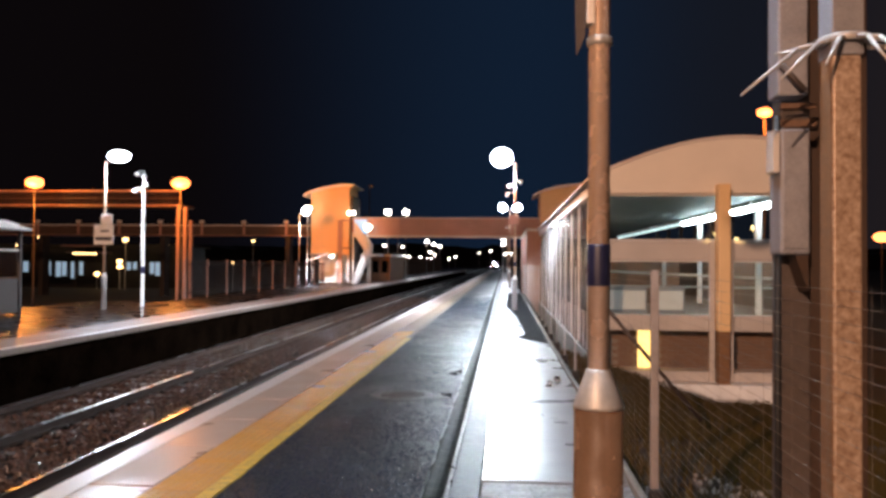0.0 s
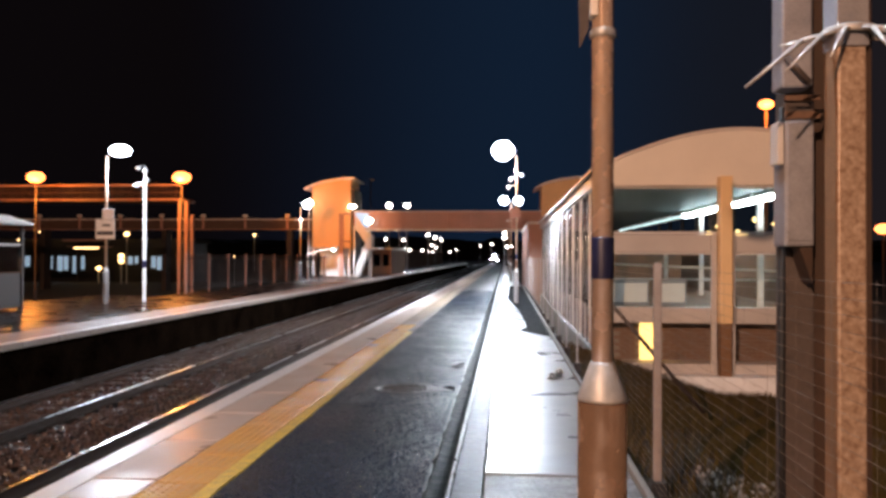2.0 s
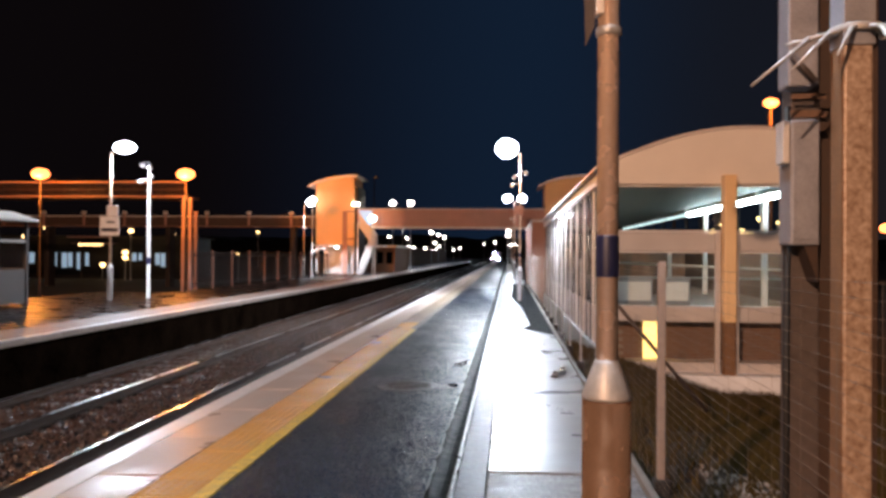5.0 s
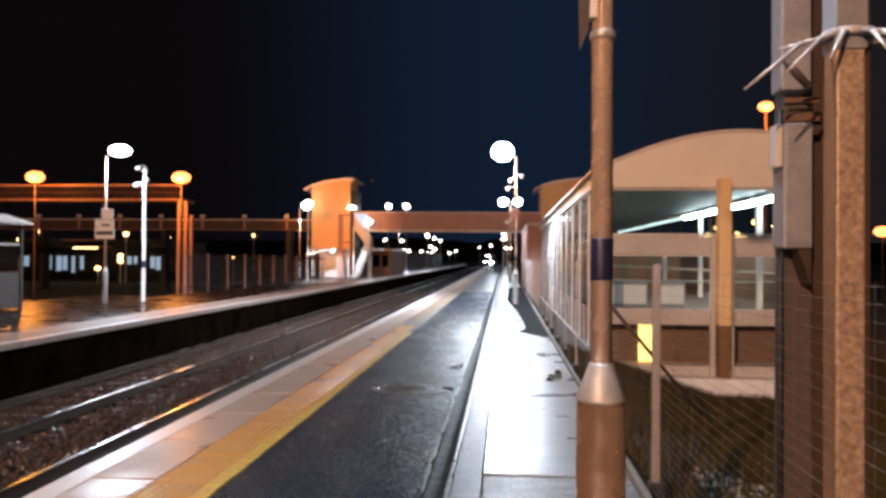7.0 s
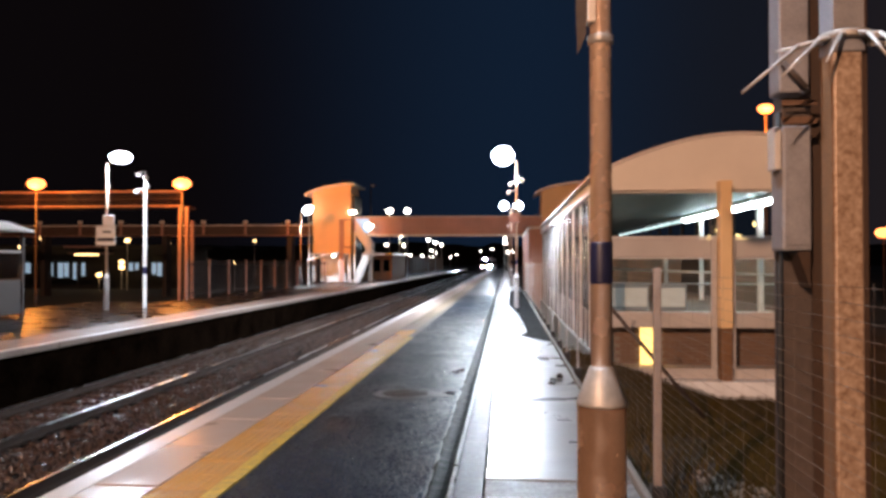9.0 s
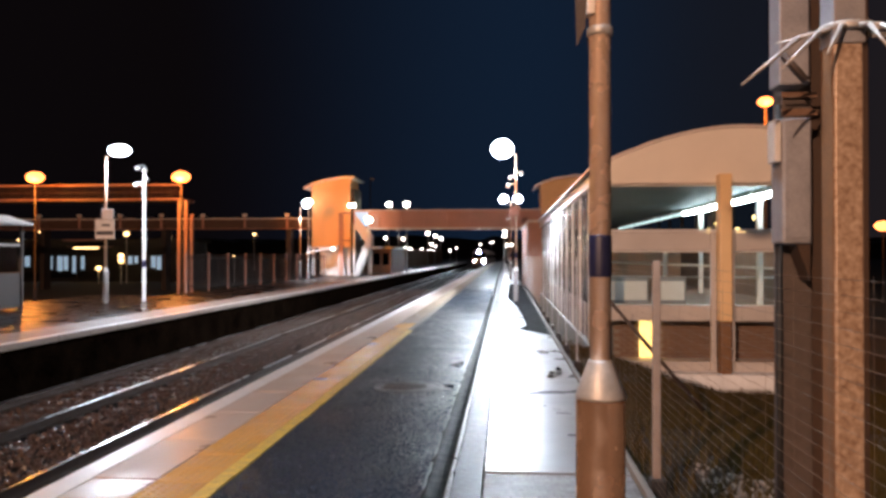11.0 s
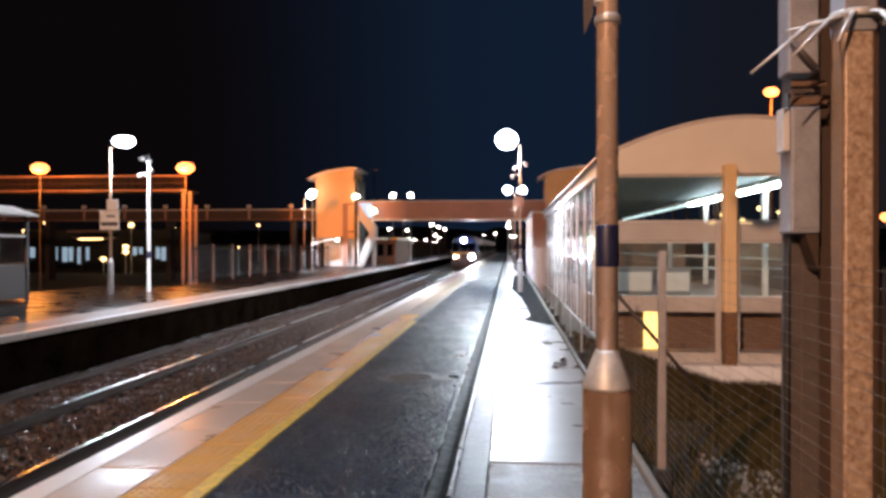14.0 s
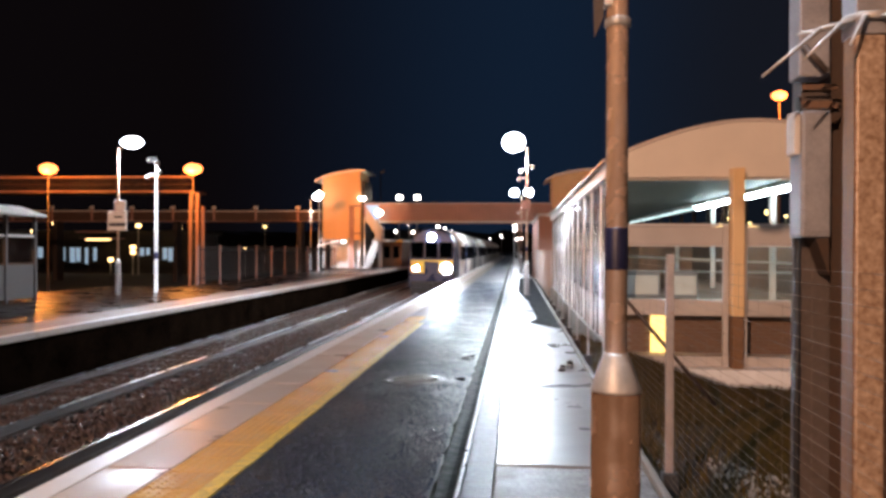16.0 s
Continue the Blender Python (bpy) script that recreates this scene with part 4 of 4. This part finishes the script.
# ---- far platform fence and shelter ----
far_fence = thing("far_platform_fence", "pale steel paling fence along the back of the far platform", "fence", "", (-14.32, 0, 0))
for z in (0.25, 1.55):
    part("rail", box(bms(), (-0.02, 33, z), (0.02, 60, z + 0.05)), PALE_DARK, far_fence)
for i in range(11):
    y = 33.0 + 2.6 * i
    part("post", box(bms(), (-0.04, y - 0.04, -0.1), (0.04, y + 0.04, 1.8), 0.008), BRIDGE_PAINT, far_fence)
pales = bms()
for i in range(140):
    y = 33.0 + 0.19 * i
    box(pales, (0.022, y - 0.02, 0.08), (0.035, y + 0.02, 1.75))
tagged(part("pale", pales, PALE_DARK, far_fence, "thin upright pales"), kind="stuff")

shelter = thing("platform_shelter", "grey framed glass shelter with a pitched roof on the far platform", "shelter", "", (-14.9, 22.2, 0))
part("roof", prism(bms(), [(0.25, 2.62), (0.25, 2.68), (-0.6, 2.95), (-1.5, 2.95), (-1.7, 2.62)], "y", -4.2, 0.25), ROOF, shelter)
for y in (0.0, -1.35, -2.7, -4.0):
    part("post", box(bms(), (-0.05, y - 0.05, 0), (0.05, y + 0.05, 2.62), 0.008), DARK_GALV, shelter)
    part("rear_post", box(bms(), (-1.55, y - 0.05, 0), (-1.45, y + 0.05, 2.62), 0.008), DARK_GALV, shelter)
for y in (-1.35, -2.7, -4.0):
    part("lower_panel", box(bms(), (-0.02, y + 0.06, 0.10), (0.02, y + 1.28, 1.15), 0.005), DARK_GALV, shelter, "dull grey lower panel")
    part("pane", box(bms(), (-0.008, y + 0.06, 1.2), (0.008, y + 1.28, 1.95)), GLASS, shelter).visible_shadow = False
    part("top_rail", box(bms(), (-0.025, y + 0.06, 1.97), (0.025, y + 1.28, 2.05)), BEAM, shelter)
    part("rear_panel", box(bms(), (-1.52, y + 0.06, 0.1), (-1.48, y + 1.28, 2.5)), DARK_STEEL, shelter)
for z in (0.06, 1.15, 2.05):
    part("end_rail", box(bms(), (-1.45, -0.03, z), (-0.05, 0.03, z + 0.06), 0.006), DARK_GALV, shelter)
part("end_panel", box(bms(), (-1.45, -0.012, 0.12), (-0.06, 0.012, 1.15), 0.004), DARK_GALV, shelter, "dull grey lower panel")
part("end_pane", box(bms(), (-1.45, -0.006, 1.22), (-0.06, 0.006, 2.05)), GLASS, shelter).visible_shadow = False
part("bench", box(bms(), (-1.42, -3.6, 0.42), (-1.02, -0.4, 0.47), 0.01), PALE_PANEL, shelter, "pale perch bench")
part("screen", box(bms(), (-1.4, -1.5, 1.45), (-1.35, -0.7, 1.75), 0.01), LIT_WINDOW, shelter, "small lit information screen")


# ---- train ----
train = thing("passenger_train", "passenger train with a yellow cab front and bright headlights", "train")
HW = 1.37
sect = [(-HW, -0.55), (-HW - 0.01, 0.9), (-HW + 0.07, 2.1), (-HW + 0.35, 2.62), (-0.55, 2.86), (0.0, 2.92), (0.55, 2.86), (HW - 0.35, 2.62), (HW - 0.07, 2.1), (HW + 0.01, 0.9), (HW, -0.55)]


def loft(bm, sections):
    rings = [[bm.verts.new((x * s, y, z0 + (z - z0) * h)) for x, z in sect] for y, s, h, z0 in sections]
    for a, b in zip(rings, rings[1:]):
        for i in range(len(sect)):
            j = (i + 1) % len(sect)
            bm.faces.new((a[i], a[j], b[j], b[i])).smooth = True
    bm.faces.new(rings[0])
    bm.faces.new(rings[-1][::-1])
    bmesh.ops.recalc_face_normals(bm, faces=bm.faces)
    return bm


cab = part("cab", loft(bms(), [(0.0, 0.93, 0.95, -0.55), (0.12, 0.97, 0.98, -0.55), (0.6, 1.0, 1.0, -0.55), (3.0, 1.0, 1.0, -0.55)]), TRAIN_DARK, train, "dark blue cab shell")
part("warning_panel", box(bms(), (-1.22, -0.05, 0.30), (1.22, 0.0, 1.02), 0.02), TRAIN_YELLOW, cab, "yellow warning panel")
for x in (-0.82, 0.0, 0.82):
    part("windscreen", box(bms(), (x - 0.37, -0.03, 1.15), (x + 0.37, 0.0, 2.05), 0.015), GLASS_DARK, cab, "dark cab window")
part("gangway_door", box(bms(), (-0.42, -0.09, -0.3), (0.42, -0.055, 0.95), 0.01), TRAIN_DARK, cab)
part("bumper", box(bms(), (-1.2, -0.12, -0.55), (1.2, 0.0, -0.18), 0.03), BLACK, cab)
part("coupler", tube(bms(), (0, -0.45, -0.42), (0, 0.0, -0.42), 0.13), DARK_STEEL, cab)
part("skirt", box(bms(), (-1.2, 0.05, -0.95), (1.2, 0.4, -0.55), 0.02), BLACK, cab)
for x, material, r, label in ((0.86, HEADLIGHT, 0.31, "blazing white headlight"), (-0.86, MARKER, 0.13, "white marker light")):
    part("lamp_bezel", tube(bms(), (x, -0.075, 0.56), (x, -0.05, 0.56), r + 0.05, n=20), BLACK, cab)
    part("headlight", tube(bms(), (x, -0.085, 0.56), (x, -0.0755, 0.56), r, n=20), material, cab, label)
part("beam_core", tube(bms(), (0.86, -0.095, 0.56), (0.86, -0.0855, 0.56), 0.08, n=16), BEAM_CORE, cab, "blazing headlight centre")
# Added baffle: keeps the core's light off the far platform and fence.
hood = bms()
for i in range(20):
    a, b = 2 * math.pi * i / 20, 2 * math.pi * (i + 1) / 20
    hood.faces.new([hood.verts.new((0.86 + 0.115 * math.cos(q), y, 0.56 + 0.115 * math.sin(q))) for q, y in ((a, -0.0857), (b, -0.0857), (b, -0.50), (a, -0.50))])
bmesh.ops.remove_doubles(hood, verts=hood.verts, dist=0.0005)
bmesh.ops.solidify(hood, geom=hood.faces[:], thickness=0.012)
part("lamp_hood", hood, BLACK, cab, "black tube added to narrow the headlight beam")
part("top_light", tube(bms(), (0, -0.09, 2.34), (0, 0.02, 2.34), 0.2, n=18), TOPLIGHT, cab, "white top light")
for c in range(5):
    y0 = 3.0 + 23.0 * c
    coach = part("coach", loft(bms(), [(y0 + 0.0 if c == 0 else y0 + 0.35, 1.0, 1.0, -0.55), (y0 + 22.65, 1.0, 1.0, -0.55)]), TRAIN_SIDE, train, "cream coach body")
    for side in (-1, 1):
        part("window_band", box(bms(), (side * 1.345 - 0.04, y0 + 1.5, 0.95), (side * 1.345 + 0.04, y0 + 21.2, 1.85), 0.01), GLASS_DARK, coach, "dark window band")
        for d in (5.5, 16.0):
            part("door", box(bms(), (side * 1.385 - 0.012, y0 + d, -0.4), (side * 1.385 + 0.012, y0 + d + 1.4, 2.05), 0.005), TRAIN_DARK, coach, "dark blue sliding door")
    part("underframe", box(bms(), (-1.15, y0 + 4.5, -0.95), (1.15, y0 + 18.0, -0.55)), BLACK, coach)
    for d in (2.6, 5.2, 17.6, 20.2):
        for side in (-1, 1):
            part("wheel", tube(bms(), (side * 0.72, y0 + d, -0.48), (side * 0.84, y0 + d, -0.48), 0.42, n=20), DARK_STEEL, coach)

# ---- grass bank ----
def bank(x, y):
    d = max(0.0, min(1.0, (x - 1.32) / 2.8))
    f = max(0.0, min(1.0, (y - 4.0) / 9.0))
    return -0.08 - d * (0.25 + 0.66 * f) + 0.05 * noise.noise(Vector((x * 0.8, y * 0.8, 7)))


soil = bms()
gx, gy = np.linspace(1.035, 16.0, 42), np.concatenate([np.linspace(-25, 0.2, 24), np.linspace(0.5, 15.4, 50), np.linspace(16, 60, 12)])
rows = [[soil.verts.new((x, y, bank(x, y) if y < 15.5 else -1.1)) for x in gx] for y in gy]
for j in range(len(gy) - 1):
    for i in range(len(gx) - 1):
        soil.faces.new((rows[j][i], rows[j][i + 1], rows[j + 1][i + 1], rows[j + 1][i])).smooth = True
setting("grass_bank", soil, SOIL, "rough earth bank sloping away behind the fence", "bank")
rng = random.Random(5)
verts, faces = [], []
for i in range(92000):
    y = 4.2 + 11.0 * rng.random() ** 1.2 if i < 70000 else rng.uniform(-25.0, 4.2)
    x = 1.12 + rng.random() * (0.42 * y + 0.8 if i < 70000 else 5.0)
    if noise.noise(Vector((x * 0.9, y * 0.9, 2))) < -0.25 and rng.random() < 0.8:
        continue
    if 4.2 < y < 6.6 and rng.random() < 0.75:
        continue
    z = bank(x, y) - 0.01
    h, a, w = rng.uniform(0.05, 0.16), rng.uniform(0, 6.28), rng.uniform(0.005, 0.010)
    lx, ly = rng.uniform(-0.05, 0.05), rng.uniform(-0.05, 0.05)
    cx, cy = math.cos(a) * w, math.sin(a) * w
    n = len(verts)
    verts += [(x - cx, y - cy, z), (x + cx, y + cy, z), (x + lx * 0.5 + cx * 0.6, y + ly * 0.5 + cy * 0.6, z + h * 0.6), (x + lx, y + ly, z + h)]
    faces += [(n, n + 1, n + 2), (n, n + 2, n + 3)]
me = bpy.data.meshes.new("grass")
me.from_pydata(verts, [], faces)
me.materials.append(GRASS)
tagged(new("grass", me), "short rough green and brown grass on the bank", "grass", kind="stuff")

# ---- pale rubble and ballast stones ----
def stones(name, count, pick, size, material, label, category):
    verts, faces = [], []
    for _ in range(count):
        x, y, z = pick()
        s = size * rng.uniform(0.6, 1.4)
        q = Euler((rng.uniform(0, 6.28), rng.uniform(0, 6.28), rng.uniform(0, 6.28))).to_matrix()
        n = len(verts)
        for p in ((1, 0.1, 0), (-0.9, 0, 0.2), (0, 0.8, 0.1), (0.1, -0.9, 0), (0.2, 0, 0.7), (0, 0.1, -0.7)):
            verts.append(Vector((x, y, z)) + q @ Vector(p) * s)
        faces += [(n + a, n + b, n + c) for a, b, c in ((0, 2, 4), (2, 1, 4), (1, 3, 4), (3, 0, 4), (2, 0, 5), (1, 2, 5), (3, 1, 5), (0, 3, 5))]
    me = bpy.data.meshes.new(name)
    me.from_pydata(verts, [], faces)
    me.materials.append(material)
    return tagged(new(name, me), label, category, kind="stuff")


def ballast_place():
    y = 4.0 + 56.0 * rng.random() ** 2.0 if rng.random() < 0.8 else rng.uniform(-14.0, 4.0)
    while True:
        x = rng.uniform(-9.35, -3.9)
        if min(abs(x - c - s) for c in (-4.78, -8.08) for s in (-0.753, 0.753)) > 0.09:
            return x, y, -1.09 + rng.uniform(0.0, 0.045)


stones("ballast", 52000, ballast_place, 0.034, BALLAST, "wet brown and grey ballast stones between the rails", "ballast")



def chip_place():
    while True:
        y, x = 4.6 + 34.0 * rng.random() ** 2.5, rng.uniform(-2.05, -0.60)
        if 0.35 * noise.noise(Vector((x * 3.0, y * 1.5, 4))) + 0.2 * noise.noise(Vector((x * 13.0, y * 11.0, 9))) + 0.3 * (x + 1.4) > rng.uniform(-0.6, 0.5):
            break
    return x, y, asphalt_height(x, y) + 0.001


stones("chippings", 85000, chip_place, 0.0056, CHIPS, "wet stone chippings in the asphalt surface", "chippings")


def rubble_place():
    x, y = rng.uniform(1.55, 2.9), rng.uniform(5.2, 6.7)
    return x, y, bank(x, y) + 0.035


stones("rubble", 240, rubble_place, 0.026, CONCRETE_OLD, "pale stone rubble at the foot of the fence", "rubble")

# ---- puddles in the asphalt ----
for cx, cy, w, d, seed in ((-0.76, 9.7, 0.12, 0.22, 1), (-0.74, 11.9, 0.10, 0.4, 7)):
    pool = bms()
    rim = [(cx + w * k * math.cos(a), cy + d * k * math.sin(a)) for a, k in ((2 * math.pi * i / 36, 1 + 0.45 * noise.noise(Vector((math.cos(2 * math.pi * i / 36) * 1.6, math.sin(2 * math.pi * i / 36) * 1.6, seed)))) for i in range(36))]
    top = [pool.verts.new((x, y, 0.0005)) for x, y in rim]
    foot = [pool.verts.new((x, y, -0.02)) for x, y in rim]
    pool.faces.new(top)
    for i in range(36):
        pool.faces.new((foot[i], foot[(i + 1) % 36], top[(i + 1) % 36], top[i]))
    setting("puddle", pool, PUDDLE, "shallow dark puddle lying in the wet asphalt", "puddle")

# ---- manhole ----
manhole = thing("manhole_cover", "round wet iron manhole cover set in the asphalt", "manhole cover", "", (-1.28, 9.66, 0.0))
part("frame", lathe(bms(), [(0.40, -0.03), (0.40, 0.006), (0.395, 0.009), (0.34, 0.009), (0.335, 0.004)], 36), EDGE_DULL, manhole)
part("cover", lathe(bms(), [(0.33, -0.03), (0.33, 0.008), (0.32, 0.011)], 36), EDGE_DULL, manhole)
for i in range(-3, 4):
    w = math.sqrt(max(0.0, 0.29 ** 2 - (i * 0.085) ** 2))
    part("rib", box(bms(), (-w, i * 0.085 - 0.012, 0.011), (w, i * 0.085 + 0.012, 0.018)), IRON, manhole)
studs = thing("drain_outlet", "small bright metal outlet fitting by the fence kerb", "drain outlet", "", (0.64, 10.6, 0.0))
part("body", lathe(bms(), [(0.055, -0.02), (0.055, 0.012), (0.04, 0.03), (0.02, 0.045)], 18), CHROME, studs)
part("knob", ellipsoid(bms(), (0.0, 0.0, 0.06), (0.03, 0.03, 0.03), 14), CHROME, studs, "bright wet knob")
part("cap", lathe(bms(), [(0.05, 0.0), (0.05, 0.07), (0.03, 0.11)], 14, (0.13, 0.28)), CHROME, studs)
part("cap", lathe(bms(), [(0.03, 0.0), (0.03, 0.04), (0.015, 0.06)], 14, (0.04, 0.16)), CHROME, studs)

# Plates added to catch the lamps as small glints along the tactile strip.
plate = thing("inspection_plate", "small steel plate added as a bright glint on the tactile paving", "plate", "inspection plates", (-2.52, 10.2, 0.0))
part("plate", box(bms(), (-0.09, -0.06, -0.02), (0.09, 0.06, 0.009), 0.003), EDGE_STEEL, plate)
for y in (14.3, 17.2, 21.0):
    copy_thing(plate, pose(-2.52, y, 0))

# ---- pieces of the platform ----
def shared(name, bm, material):
    return finish(name, bm, material)


paving = thing("platform_edge", "pale coping slabs and buff tactile paving along the platform edge", "platform edge")
tagged(paving, kind="structure")


def pieces(name, me, places, parent):
    for p in places:
        ob = new(name, me)
        ob.location, ob.parent = p, parent


SLAB = 1.22
coping = shared("coping_slab", box(bms(), (-3.36, 0.016, -0.16), (-2.63, SLAB - 0.016, 0.0), 0.003), COPING)
pieces("coping_slab", coping, [(0, 1.9 + SLAB * i, rng.uniform(-0.002, 0.002)) for i in range(-22, 74)], paving)
setting("platform_edge_far_run", box(bms(), (-3.36, 1.9 + SLAB * 74, -0.16), (-2.19, 190, 0.0)), COPING, "far run of the pale platform edge", "platform edge")
setting("white_line", box(bms(), (-3.345, -25, 0.0), (-3.13, 190, 0.006), 0.002), WHITE_PAINT, "worn white painted line on the platform edge", "painted line")
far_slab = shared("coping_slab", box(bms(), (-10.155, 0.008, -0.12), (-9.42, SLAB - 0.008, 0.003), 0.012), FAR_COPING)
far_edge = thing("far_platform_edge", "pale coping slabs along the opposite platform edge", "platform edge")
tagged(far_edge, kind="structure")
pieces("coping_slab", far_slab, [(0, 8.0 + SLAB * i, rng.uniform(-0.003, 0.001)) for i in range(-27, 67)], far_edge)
tile = bms()
box(tile, (-2.62, 0.004, -0.10), (-2.192, 0.396, 0.0), 0.005)
for i in range(6):
    for j in range(6):
        x, y = -2.585 + 0.0715 * i, 0.034 + 0.0665 * j
        b0 = [tile.verts.new((x + dx * 0.017, y + dy * 0.017, 0.0005)) for dx, dy in ((-1, -1), (1, -1), (1, 1), (-1, 1))]
        b1 = [tile.verts.new((x + dx * 0.010, y + dy * 0.010, 0.0055)) for dx, dy in ((-1, -1), (1, -1), (1, 1), (-1, 1))]
        tile.faces.new(b1)
        for q in range(4):
            tile.faces.new((b0[q], b0[(q + 1) % 4], b1[(q + 1) % 4], b1[q]))
blister = shared("tactile_tile", tile, TACTILE)
pieces("tactile_tile", blister, [(0, 1.9 + 0.4 * i, rng.uniform(-0.002, 0.002)) for i in range(-67, 42)], paving)
# The far tiles reuse the blister mesh in a greyer, less saturated colour.
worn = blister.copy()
worn.materials[0] = TACTILE_FAR
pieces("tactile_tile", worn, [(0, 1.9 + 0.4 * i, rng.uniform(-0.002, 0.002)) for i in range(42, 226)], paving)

slab_run = thing("concrete_paving", "wet smooth concrete slabs beside the drain", "paving")
tagged(slab_run, kind="structure")
long_slab = shared("slab", box(bms(), (-0.158, 0.012, -0.10), (0.98, 4.638, 0.0), 0.01), CONCRETE)
pieces("slab", long_slab, [(0, 5.95 + 4.65 * i, rng.uniform(-0.003, 0.003)) for i in range(30)], slab_run)
near_slab = shared("slab", box(bms(), (-0.158, 0.012, -0.10), (0.98, 4.638, -0.004), 0.012), CONCRETE_DRY)
pieces("slab", near_slab, [(0, 1.30 - 4.65 * i, 0) for i in range(6)], slab_run)

sleepers = thing("sleepers", "grey concrete sleepers bedded in the ballast", "sleepers")
tagged(sleepers, kind="structure")
sleeper = shared("sleeper", box(bms(), (-1.25, -0.12, -0.1), (1.25, 0.12, 0.0), 0.02), SLEEPER)
pieces("sleeper", sleeper, [(c, 5.0 + 0.68 * i, -1.078) for c in (-4.78, -8.08) for i in range(-44, 70)], sleepers)

brick = shared("brick", box(bms(), (0, 0, 0), (0.213, 0.02, 0.063), 0.003), BROWN_BRICK)
for r in range(13):
    for c in range(20):
        x = 2.28 + 0.225 * c + (0.112 if r % 2 else 0)
        if 2.72 < x + 0.1 < 3.26:
            continue
        ob = new("brick", brick)
        ob.location, ob.parent = (x, BY0 + 0.485, -0.60 + 0.0745 * r), lower


# ---- set the origin of each built thing at its base ----
for ob in [o for o in scene.objects if o.parent is None and o.data is None and o.location.length == 0 and o is not train]:
    spots = [ch.location + Vector(c) for ch in ob.children if ch.data for c in ch.bound_box]
    if spots:
        base = Vector(((min(p.x for p in spots) + max(p.x for p in spots)) / 2, (min(p.y for p in spots) + max(p.y for p in spots)) / 2, min(p.z for p in spots)))
        ob.location = base
        for ch in ob.children:
            ch.matrix_parent_inverse = Matrix.Translation(-base)


def motions():
    """The train runs in along the near track."""
    rows = [(0.0, 374.0), (2.0, 332.5), (4.0, 290.5), (6.5, 237.0), (9.0, 182.0), (11.5, 130.0), (12.0, 119.5), (12.5, 109.0), (13.0, 99.3), (13.5, 89.8), (14.0, 80.2), (14.5, 70.7), (15.0, 61.3), (15.5, 51.9), (16.0, 43.1)]
    walk(train, [(t, pose(-4.78, y, 0.0)) for t, y in rows])


motions()
